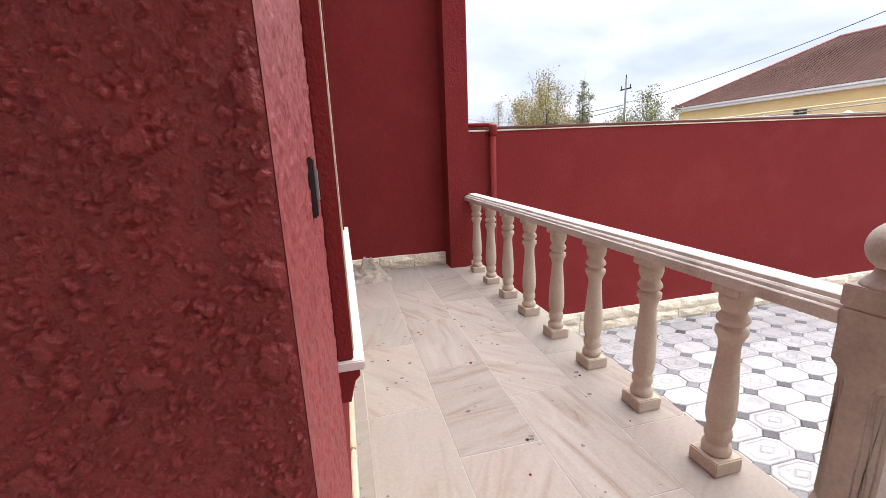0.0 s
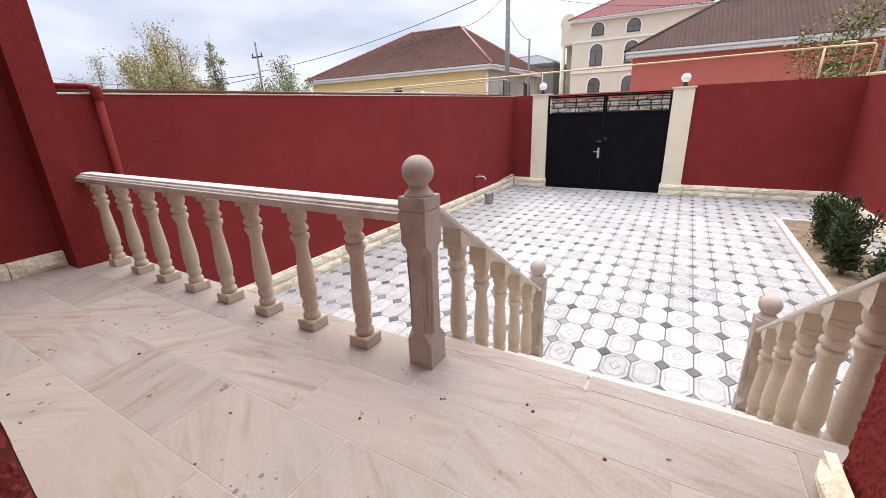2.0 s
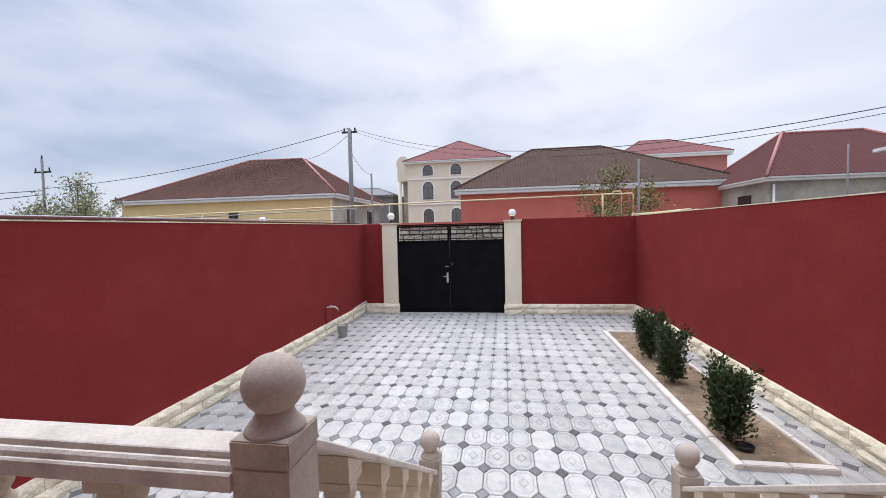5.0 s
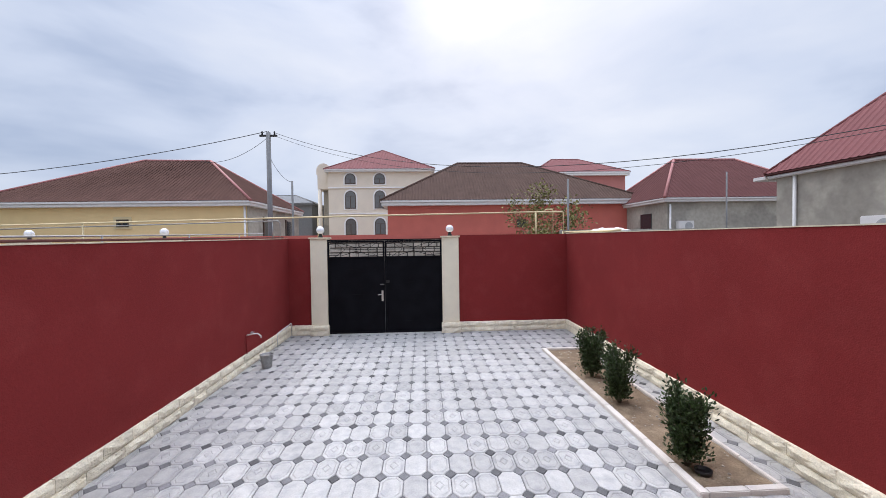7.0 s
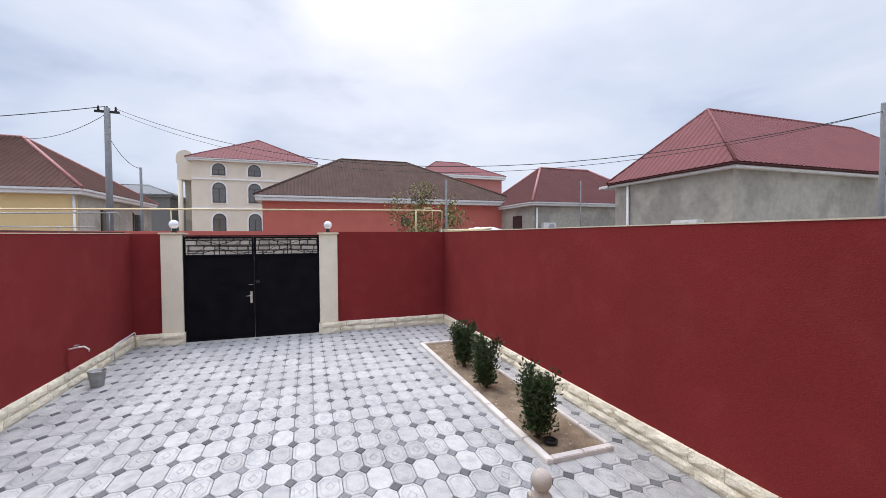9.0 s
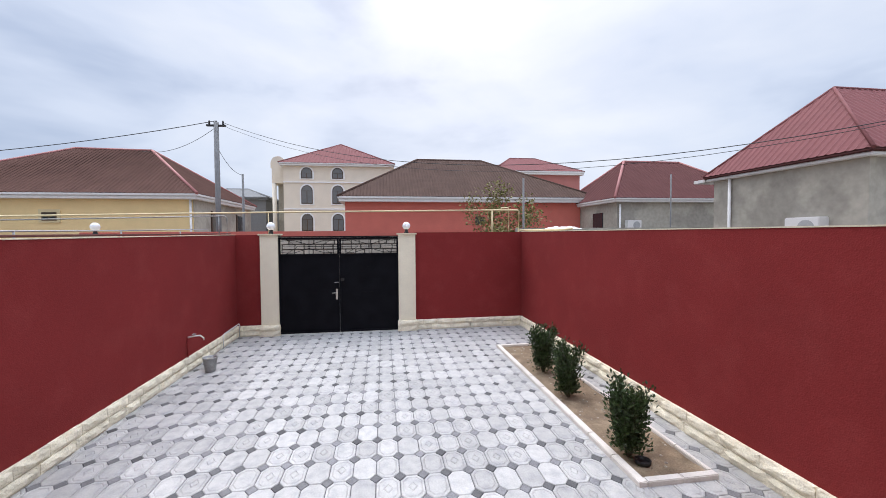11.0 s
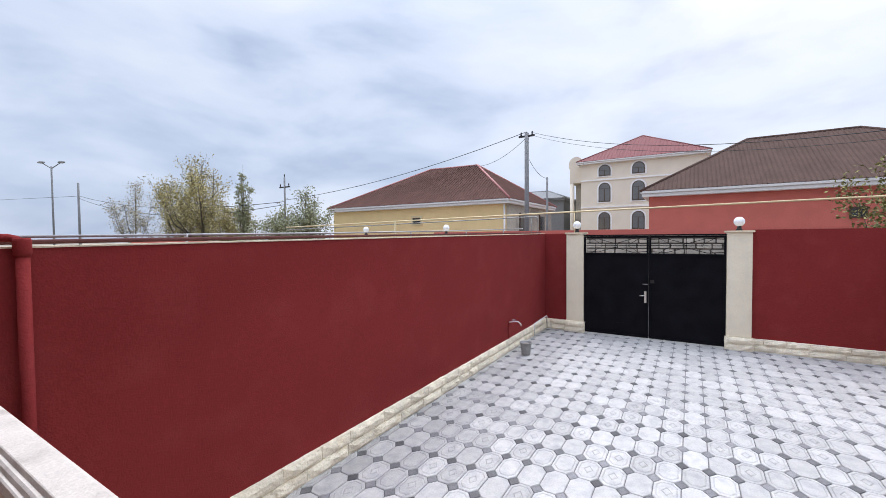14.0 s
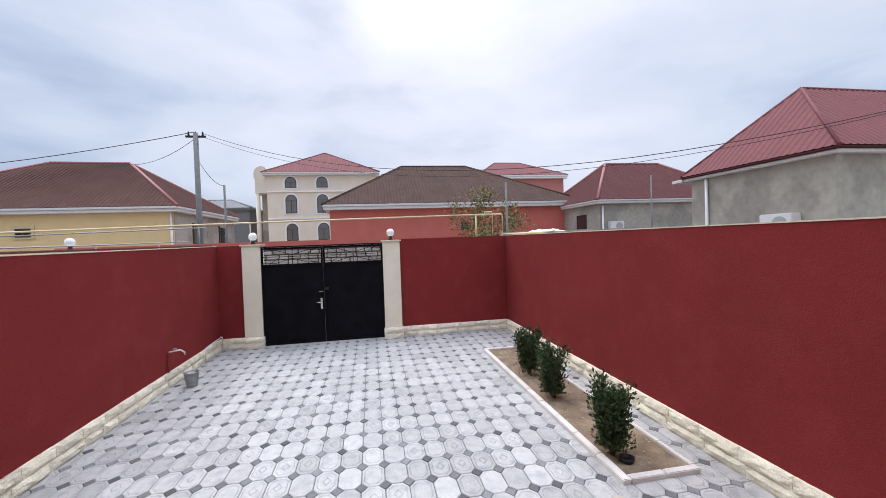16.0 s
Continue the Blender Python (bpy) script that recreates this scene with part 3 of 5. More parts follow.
def baluster(x, y, z):
    ob = thing("baluster", x, y, z, "turned cream limestone baluster on a square foot", "baluster", "balusters of the porch railing")
    part("foot", box(-0.058, 0.058, -0.058, 0.058, 0, 0.056, 0.004), M_BAL, ob)
    part("shaft", lathe(BAL_PROFILE, 20), M_BAL, ob)
    part("cap", box(-0.051, 0.051, -0.051, 0.051, 0.656, 0.685, 0.003), M_BAL, ob)
    return ob


first = baluster(1.265, 1.163, P)
for k in range(1, 8):
    copy_thing(first, pose(1.265, 1.163 + 0.379 * k, P))
for y in (0.795, -0.74):
    for i in range(5):
        copy_thing(first, pose(NOSE + 0.115 + TREAD * i, y, P - RISE * (i + 1)))


def moulded_rail(name, a, b, label):
    """A handrail from a to b: beads stepping up to a top plate over shadow joints."""
    bed = [(-0.064, 0), (-0.064, 0.034), (-0.060, 0.038), (-0.054, 0.037), (-0.052, 0.029), (-0.049, 0.029), (-0.047, 0.046), (-0.041, 0.052), (-0.033, 0.051), (-0.030, 0.041), (0.060, 0.041), (0.060, 0)]
    top = [(-0.027, 0.0415), (-0.025, 0.061), (-0.022, 0.063), (0.054, 0.064), (0.066, 0.056), (0.066, 0.0415)]
    ob = thing(name, *((Vector(a) + Vector(b)) / 2), label, "handrail")
    half = (Vector(b) - Vector(a)) / 2
    side = Vector((-half.y, half.x, 0)).normalized()
    for nm, sec in (("rail_bed", bed), ("rail_top", top)):
        bm = bmesh.new()
        ra = [bm.verts.new(-half + side * u + Vector((0, 0, v))) for u, v in sec]
        rb = [bm.verts.new(half + side * u + Vector((0, 0, v))) for u, v in sec]
        for i in range(len(sec)):
            k = (i + 1) % len(sec)
            bm.faces.new((ra[i], ra[k], rb[k], rb[i]))
        bm.faces.new(ra)
        bm.faces.new(rb[::-1])
        bmesh.ops.recalc_face_normals(bm, faces=bm.faces[:])
        part(nm, bm, M_RAIL, ob)
    return ob


moulded_rail("handrail", (1.275, 4.02, P + 0.685), (1.275, 0.857, P + 0.685), "grooved cream stone handrail along the porch")
for y, x0, tag in ((0.795, 1.342, "sloping cream stone handrail beside the steps"), (-0.74, 1.305, "sloping cream stone stair handrail behind the pillar")):
    zs = P - RISE + 0.712 + 0.02
    xs = NOSE + 0.115
    sl = -RISE / TREAD
    a, b = (x0, y, zs + sl * (x0 - xs)), (2.94, y, zs + sl * (2.94 - xs))
    bm = bmesh.new()
    c = [(-0.055, 0), (0.055, 0), (0.055, 0.03), (-0.055, 0.03)]
    ra = [bm.verts.new((a[0], a[1] + u, a[2] + v)) for u, v in c]
    rb = [bm.verts.new((b[0], b[1] + u, b[2] + v)) for u, v in c]
    bm.faces.new(ra)
    bm.faces.new(rb[::-1])
    for i in range(4):
        bm.faces.new((ra[i], ra[(i + 1) % 4], rb[(i + 1) % 4], rb[i]))
    bmesh.ops.recalc_face_normals(bm, faces=bm.faces[:])
    bmesh.ops.bevel(bm, geom=bm.edges[:], offset=0.005, segments=1, affect="EDGES")
    rail = solid("handrail", bm, M_RAIL, tag, "handrail")
    # wedge blocks between caps and sloping rail
    for i in range(5):
        x = NOSE + 0.115 + TREAD * i
        z = P - RISE * (i + 1) + 0.685
        part("wedge", prism([(-0.051, 0), (0.051, 0), (0.051, 0.045 + sl * 0.051), (-0.051, 0.045 - sl * 0.051)], 0.1, lambda u, v, w, x=x, z=z, y=y: (x + u, y - 0.05 + w, z + v)), M_BAL, rail)


def newel(x, y, z, label):
    ob = thing("newel_post", x, y, z, label, "newel post", "newel posts of the steps")
    h = 0.0625
    bm = bmesh.new()
    # square shaft whose corners are cut back by stopped chamfers
    def ring(zz, c, r=h):
        return [bm.verts.new((px * r, py * r, zz)) for px, py in ((-1, -1 + c), (-1 + c, -1), (1 - c, -1), (1, -1 + c), (1, 1 - c), (1 - c, 1), (-1 + c, 1), (-1, 1 - c))]
    rings = [ring(zz, c, r) for zz, c, r in ((0, 0.04, h), (0.13, 0.04, h), (0.175, 0.62, h), (0.54, 0.62, h), (0.565, 0.45, h), (0.59, 0.04, h), (0.729, 0.04, h), (0.731, 0.04, h - 0.003), (0.735, 0.04, h - 0.003))]
    for a, b in zip(rings, rings[1:]):
        for i in range(8):
            bm.faces.new((a[i], a[(i + 1) % 8], b[(i + 1) % 8], b[i]))
    bm.faces.new(rings[0][::-1])
    bm.faces.new(rings[-1])
    part("shaft", bm, M_NEWEL_SHADE, ob)
    part("cap", box(-h - 0.002, h + 0.002, -h - 0.002, h + 0.002, 0.7355, 0.79, 0.003), M_NEWEL_SHADE, ob)
    for q in range(4):
        m = Matrix.Rotation(q * math.pi / 2 + math.pi / 4, 4, "Z")
        f = -h * 0.98
        arch = [(-0.017, f + 0.002, 0.185)] + [(-0.017 * math.cos(math.pi * k / 8), f + 0.002 - 0.004 * math.sin(math.pi * k / 8), 0.54 + 0.02 * math.sin(math.pi * k / 8)) for k in range(9)] + [(0.017, f + 0.002, 0.185), (0, f, 0.16)]
        b2 = tube(arch, 0.0045, 6)
        bmesh.ops.transform(b2, matrix=m, verts=b2.verts[:])
        part("moulding", b2, M_NEWEL_SHADE, ob)
        b2 = tube([(0, f + 0.006, 0.17), (0, f, 0.2), (0, f, 0.52), (0, f + 0.006, 0.55)], [0.002, 0.0085, 0.0085, 0.002], 10)
        bmesh.ops.transform(b2, matrix=m, verts=b2.verts[:])
        part("bead", b2, M_NEWEL_SHADE, ob)
    part("neck", lathe([(0.063, 0.79), (0.061, 0.797), (0.054, 0.806), (0.045, 0.816), (0.040, 0.826), (0.040, 0.836)], 28), M_NEWEL_SHADE, ob)
    part("ball", sphere(0.065, 0, 0, 0.887, 32, 18), M_NEWEL_SHADE, ob, "round stone ball finial")
    return ob


n1 = newel(1.28, 0.795, P, "square carved cream stone newel with ball finial")
n2 = copy_thing(n1, pose(2.99, 0.795, 0.09))
n3 = copy_thing(n1, pose(2.99, -0.74, 0.09))

for y in (0.795, -0.74):
    solid("newel_plinth", box(2.9, 3.08, y - 0.09, y + 0.09, -0.05, 0.09, 0.006), M_CREAM, "low cream stone block under the newel", "plinth", kind="structure")

# ---- street wall: pillars, gate ----
def gate_pillar(y0, y1, label):
    yc, w = (y0 + y1) / 2, (y1 - y0) / 2
    ob = thing("gate_pillar", 11.84, yc, 0, label, "pillar", "gate pillars")
    part("shaft", box(-0.15, 0.22, -w, w, 0.28, 2.56, 0.006), M_PILLAR, ob)
    part("cap", box(-0.19, 0.26, -w - 0.035, w + 0.035, 2.56, 2.6, 0.006), M_CREAM, ob)
    for k, (a, b) in enumerate(((-0.05, 0.13), (0.13, 0.28))):
        part("plinth_stone", rock_block(0.2 + 0.2, 2 * w + 0.06, b - a - 0.006, 7 + k, (-0.2, -w - 0.03, a)), M_ROCK, ob)
    return ob


def rock_block(dx, dy, dz, seed, at=(0, 0, 0)):
    """A hewn stone: a box whose faces are divided and knocked about."""
    bm = bmesh.new()
    r = random.Random(seed)
    nx, ny, nz = 2, max(2, int(dy / 0.09)), 3
    def v(i, j, k):
        p = [dx * i / nx, dy * j / ny, dz * k / nz]
        if 0 < k < nz and 0 < j < ny:
            p[0] += (-0.022 if i == 0 else 0.0) * (0.5 + r.random())
        p[1] += r.uniform(-0.003, 0.003)
        p[2] += r.uniform(-0.003, 0.003)
        return bm.verts.new((at[0] + p[0], at[1] + p[1], at[2] + p[2]))
    g = {(i, j, k): v(i, j, k) for i in range(nx + 1) for j in range(ny + 1) for k in range(nz + 1) if i in (0, nx) or j in (0, ny) or k in (0, nz)}
    for i in (0, nx):
        for j in range(ny):
            for k in range(nz):
                f = [g[i, j, k], g[i, j + 1, k], g[i, j + 1, k + 1], g[i, j, k + 1]]
                bm.faces.new(f if i else f[::-1])
    for j in (0, ny):
        for i in range(nx):
            for k in range(nz):
                f = [g[i, j, k], g[i + 1, j, k], g[i + 1, j, k + 1], g[i, j, k + 1]]
                bm.faces.new(f[::-1] if j else f)
    for k in (0, nz):
        for i in range(nx):
            for j in range(ny):
                f = [g[i, j, k], g[i + 1, j, k], g[i + 1, j + 1, k], g[i, j + 1, k]]
                bm.faces.new(f if k else f[::-1])
    bmesh.ops.recalc_face_normals(bm, faces=bm.faces[:])
    return bm


gate_pillar(3.33, 3.765, "cream stone gate pillar on a rock-faced plinth")
gate_pillar(-0.165, 0.285, "cream stone gate pillar on a rock-faced plinth")


def globe_lamp(x, y, z, label):
    ob = thing("globe_lamp", x, y, z, label, "lamp", "globe lamps on the pillars")
    part("base", lathe([(0.06, 0), (0.06, 0.03), (0.045, 0.045), (0.04, 0.09), (0.05, 0.1)], 16), M_DARK, ob, "black lamp foot")
    part("globe", sphere(0.105, 0, 0, 0.195, 20, 12), M_GLOBE, ob, "white glass globe")
    return ob


lamp = globe_lamp(11.86, 0.06, 2.6, "white glass globe lamp on a black foot")
copy_thing(lamp, pose(11.86, 3.53, 2.6))


def leaf_of_gate(y0, y1, mirrored):
    ob = thing("gate_leaf", 11.75, y0 if not mirrored else y1, 0, "black painted sheet-steel gate leaf with grille on top, closed", "gate", "leaves of the yard gate")
    oy = ob.location.y
    a, b = y0 - oy, y1 - oy
    part("sheet", box(0.0, 0.012, a + 0.03, b - 0.03, 0.03, 2.05), M_BLACK, ob)
    for nm, bx in (("stile", box(-0.02, 0.03, a, a + 0.045, 0.02, 2.5, 0.003)), ("stile", box(-0.02, 0.03, b - 0.045, b, 0.02, 2.5, 0.003)), ("bottom_bar", box(-0.02, 0.03, a + 0.045, b - 0.045, 0.02, 0.07, 0.003)),
                   ("middle_bar", box(-0.02, 0.03, a + 0.045, b - 0.045, 2.03, 2.075, 0.003)), ("top_bar", box(-0.02, 0.03, a + 0.045, b - 0.045, 2.455, 2.5, 0.003))):
        part(nm, bx, M_BLACK, ob)
    # pressed panels
    c = (a + b) / 2
    for z0, z1 in ((0.32, 1.05), (1.36, 1.72)):
        for bx in (box(-0.008, 0.0, c - 0.2, c + 0.2, z1, z1 + 0.016, 0.002), box(-0.006, 0.0, c - 0.2, c + 0.2, z0, z0 + 0.014, 0.002)):
            part("pressed_rib", bx, M_BLACK, ob)
    # grille of bent bars
    w = b - a - 0.09
    y = lambda f: a + 0.045 + f * w
    bars = [[(0, y(0), 2.265), (0, y(1), 2.265)], [(0, y(0.5), 2.075), (0, y(0.5), 2.455)],
            [(0, y(0), 2.41), (0, y(0.22), 2.43), (0, y(0.5), 2.31), (0, y(0.78), 2.43), (0, y(1), 2.41)],
            [(0, y(0), 2.12), (0, y(0.22), 2.1), (0, y(0.5), 2.22), (0, y(0.78), 2.1), (0, y(1), 2.12)],
            [(0, y(0.1), 2.455), (0, y(0.3), 2.265), (0, y(0.1), 2.075)], [(0, y(0.9), 2.455), (0, y(0.7), 2.265), (0, y(0.9), 2.075)]]
    for p in bars:
        part("grille_bar", tube(p, 0.008, 6), M_BLACK, ob)
    part("boss", sphere(0.022, 0, y(0.5), 2.265, 10, 6), M_BLACK, ob)
    return ob


GM = 1.82
gl = leaf_of_gate(GM + 0.004, 3.325, True)
gr = leaf_of_gate(0.29, GM - 0.004, False)
part("lock_plate", box(-0.034, -0.02, GM + 0.045 - 3.325, GM + 0.095 - 3.325, 0.88, 1.16, 0.004), M_CHROME, gl, "worn chrome lock plate")
part("door_handle", tube([(-0.03, GM + 0.07 - 3.325, 1.06), (-0.075, GM + 0.07 - 3.325, 1.06), (-0.078, GM + 0.19 - 3.325, 1.055)], 0.011, 8), M_CHROME, gl, "chrome lever handle")
part("bolt", tube([(-0.03, GM + 0.02 - 3.325, 1.33), (-0.03, GM + 0.13 - 3.325, 1.33)], 0.01, 6), M_STEEL, gl)
part("hasp", box(-0.035, -0.02, GM - 0.12 - 0.29, GM - 0.03 - 0.29, 1.36, 1.44, 0.004), M_DARK, gr)
solid("gate_lintel", box(11.72, 11.79, 0.287, 3.328, 2.505, 2.535, 0.004), M_BLACK, "thin black steel bar over the gate", "trim", kind="structure")

# neighbour's gate pillars along the same street line
npil = thing("neighbour_pillar", 11.9, 7.6, 0, "cream pillar of the next yard", "pillar", "pillars of the next yard")
part("shaft", box(-0.17, 0.17, -0.22, 0.22, 0, 2.5), M_PILLAR, npil)
part("cap", box(-0.25, 0.25, -0.34, 0.34, 2.5, 2.6, 0.01), M_CREAM, npil)
copy_thing(npil, pose(11.9, 11.0, 0))
copy_thing(lamp, pose(11.9, 7.6, 2.6))
copy_thing(lamp, pose(11.9, 11.0, 2.6))
solid("neighbour_wall", box(11.85, 12.0, 4.8, 7.36, -0.1, 2.5), M_HRED, "coral wall of the next yard", "wall", kind="structure")
solid("neighbour_wall", box(11.85, 12.0, 11.24, 30, -0.1, 2.4), M_HRED, "coral wall of the next yard", "wall", kind="structure")

# ---- planting bed ----
BX0, BX1, BY0, BY1 = 4.58, 9.75, -2.72, -1.825
soil = solid("planting_bed", lumpy_sheet(60, 12, lambda u, v, h: (BX0 + 0.05 + u * (BX1 - BX0 - 0.1), BY0 + 0.05 + v * (BY1 - BY0 - 0.1), 0.018 + h), lambda u, v: 0.016 * noise.noise(Vector((u * 22, v * 5, 0))) + 0.006 * noise.noise(Vector((u * 90, v * 19, 3)))),
             M_SOIL, "sandy brown soil of the planting bed", "soil", kind="structure")
kerb = thing("bed_kerb", BX0, BY1, 0, "low pale concrete kerb round the planting bed", "kerb", kind="structure")


def kerb_run(x0, x1, y0, y1):
    n = max(1, round(max(x1 - x0, y1 - y0) / 0.5))
    for i in range(n):
        if x1 - x0 > y1 - y0:
            b = box(x0 + (x1 - x0) * i / n + 0.003 - BX0, x0 + (x1 - x0) * (i + 1) / n - 0.003 - BX0, y0 - BY1, y1 - BY1, -0.05, 0.055, 0.008)
        else:
            b = box(x0 - BX0, x1 - BX0, y0 + (y1 - y0) * i / n + 0.003 - BY1, y0 + (y1 - y0) * (i + 1) / n - 0.003 - BY1, -0.05, 0.055, 0.008)
        part("kerb_stone", b, M_KERB, kerb)


kerb_run(BX0, BX1, BY1 - 0.09, BY1)
kerb_run(BX0 + 0.09, BX1, BY0, BY0 + 0.05)
kerb_run(BX0, BX0 + 0.09, BY0, BY1 - 0.09)
kerb_run(BX1 - 0.09, BX1, BY0 + 0.05, BY1 - 0.09)


def leafage(count, seed, where, size, tilt=1.0, long=1.9):
    """Single folded leaves at places given by where(random) -> (point, outward)."""
    r = random.Random(seed)
    bm = bmesh.new()
    for _ in range(count):
        p, out = where(r)
        d = (out + tilt * Vector((r.uniform(-1, 1), r.uniform(-1, 1), r.uniform(-0.6, 1)))).normalized()
        s = d.cross(Vector((r.uniform(-1, 1), r.uniform(-1, 1), r.uniform(-1, 1))))
        if s.length < 0.05:
            continue
        s.normalize()
        n = d.cross(s)
        k = size * r.uniform(0.6, 1.25)
        a, m, t = p, p + d * k * long * 0.55, p + d * k * long
        l, q = m + s * k * 0.45 + n * k * 0.12, m - s * k * 0.45 + n * k * 0.12
        va, vl, vt, vq = (bm.verts.new(c) for c in (a, l, t, q))
        bm.faces.new((va, vl, vt))
        bm.faces.new((va, vt, vq))
    return bm


def shrub(x, y, h, w, seed, label):
    r = random.Random(seed)
    ob = thing("shrub", x, y, 0.02, label, "shrub", "shrubs in the planting bed")
    twigs = []
    for k in range(13):
        a = r.uniform(0, 6.28)
        top = Vector((math.cos(a) * w * r.uniform(0.3, 0.85), math.sin(a) * w * r.uniform(0.3, 0.85), h * r.uniform(0.72, 1.0)))
        pts = [Vector((math.cos(a) * 0.02, math.sin(a) * 0.02, 0)), top * 0.45 + Vector((0, 0, 0.06)), top]
        twigs.append(pts)
        part("stem", tube(pts, [0.009, 0.006, 0.003], 6), M_BARK, ob)
    def where(q):
        t = q.choice(twigs)
        f = q.uniform(0.12, 1.0)
        base = t[0].lerp(t[1], f * 2) if f < 0.5 else t[1].lerp(t[2], f * 2 - 1)
        base.z = max(base.z, 0.1)
        sp = w * 0.42 * (1.15 - 0.5 * f)
        off = Vector((q.gauss(0, sp * 0.5), q.gauss(0, sp * 0.5), q.gauss(0, 0.035)))
        return base + off, Vector((off.x, off.y, 0.03)).normalized() * 0.8 + Vector((0, 0, 0.5))
    part("foliage", leafage(4600, seed + 1, where, 0.029), M_LEAF, ob, "dense glossy dark green leaves")
    return ob


shrub(5.1, -2.04, 0.9, 0.29, 11, "upright dark green shrub, with a bare foot")
shrub(6.79, -2.13, 0.84, 0.29, 12, "bushy dark green shrub in the bed")
shrub(7.93, -2.2, 0.83, 0.29, 13, "bushy dark green shrub at the bed's end")
pot = solid("plant_pot", lathe([(0.075, 0), (0.085, 0.045), (0.07, 0.046), (0.06, 0.012)], 20, 4.93, -2.1, 0.025), M_DARK, "small dark plastic pot lying on the soil", "plant pot")

crumbs = bmesh.new()
r = random.Random(17)
for _ in range(150):
    k = r.uniform(0.006, 0.02)
    lathe([(k, 0), (k * 1.1, k * 0.4), (k * 0.4, k * 0.9)], 5, r.uniform(BX0 + 0.13, BX1 - 0.13), r.uniform(BY0 + 0.09, BY1 - 0.13), 0.014, crumbs)
solid("soil_crumbs", crumbs, M_SACK, "pale clods and dry leaf litter on the soil", "soil", kind="stuff")

# ---- far houses ----
def slope(bm, e0, e1, r0, r1, step, h, ribs_made):
    """A roof plane from eave e0-e1 to ridge r0-r1, with raised ribs along its fall."""
    e0, e1, r0, r1 = (Vector(p) for p in (e0, e1, r0, r1))
    vs = [bm.verts.new(p) for p in ((e0, e1, r1, r0) if (r1 - r0).length > 1e-3 else (e0, e1, r0))]
    bm.faces.new(vs)
    L = (e1 - e0).length
    d = (e1 - e0) / L
    a, b = (r0 - e0).dot(d), (r1 - e0).dot(d)
    up = r0 - e0 - a * d
    nrm = d.cross(up).normalized()
    s = step / 2
    while s < L:
        f = s / a if s < a else ((L - s) / (L - b) if s > b else 1.0)
        f = min(1.0, max(0.0, f))
        p, q = e0 + d * s, e0 + d * s + up * f
        w = step * 0.25
        rb = bmesh.new()
        c = [rb.verts.new(k) for k in (p - d * w, p + nrm * h, p + d * w, q - d * w * 0.9, q + nrm * h, q + d * w * 0.9)]
        for f in ((c[0], c[1], c[4], c[3]), (c[1], c[2], c[5], c[4]), (c[0], c[2], c[1]), (c[3], c[4], c[5])):
            rb.faces.new(f)
        ribs_made.append(rb)
        s += step


def hip_house(name, label, x0, x1, y0, y1, wall_z, eave_z, ridge, over, wall_m, roof_m, ribs, hip_m, trim_m=None, base=-0.1, gutter_m=None, cap_r=0.085):
    """x0, x1, y0, y1: walls. ridge: its two ends."""
    trim_m = trim_m or M_TRIM
    ob = thing(name, (x0 + x1) / 2, (y0 + y1) / 2, base, label, "house")
    o = Vector(ob.location)
    def loc(bm):
        bmesh.ops.transform(bm, matrix=Matrix.Translation(-o), verts=bm.verts[:])
        return bm
    part("wall", loc(box(x0, x1, y0, y1, base, wall_z)), wall_m, ob)
    ex0, ex1, ey0, ey1 = x0 - over, x1 + over, y0 - over, y1 + over
    part("soffit_board", loc(box(ex0 + 0.06, ex1 - 0.06, ey0 + 0.06, ey1 - 0.06, wall_z, wall_z + 0.55 * (eave_z - wall_z), 0.02)), trim_m, ob, "white boxed eaves")
    part("gutter", loc(box(ex0, ex1, ey0, ey1, wall_z + 0.55 * (eave_z - wall_z) + 0.002, eave_z - 0.01, 0.02)), gutter_m or trim_m, ob)
    a, b = ridge
    bm = bmesh.new()
    c00, c10, c11, c01 = (ex0, ey0, eave_z), (ex1, ey0, eave_z), (ex1, ey1, eave_z), (ex0, ey1, eave_z)
    step, h = ribs
    made = []
    if abs(a[1] - b[1]) >= abs(a[0] - b[0]):
        lo, hi = (a, b) if a[1] < b[1] else (b, a)
        slope(bm, c01, c00, hi, lo, step, h, made)
        slope(bm, c10, c11, lo, hi, step, h, made)
        slope(bm, c00, c10, lo, lo, step, h, made)
        slope(bm, c11, c01, hi, hi, step, h, made)
        hips = ((c00, lo), (c10, lo), (c11, hi), (c01, hi), (lo, hi))
    else:
        lo, hi = (a, b) if a[0] < b[0] else (b, a)
        slope(bm, c00, c10, lo, hi, step, h, made)
        slope(bm, c11, c01, hi, lo, step, h, made)
        slope(bm, c01, c00, lo, lo, step, h, made)
        slope(bm, c10, c11, hi, hi, step, h, made)
        hips = ((c00, lo), (c01, lo), (c10, hi), (c11, hi), (lo, hi))
    roof = part("roof", loc(bm), roof_m, ob)
    for rb in made:
        part("rib", loc(rb), roof_m, roof)
    for p, q in hips:
        if (Vector(p) - Vector(q)).length > 0.1:
            part("hip_cap", loc(tube([p, q], cap_r, 6)), hip_m, ob)
    return ob, loc


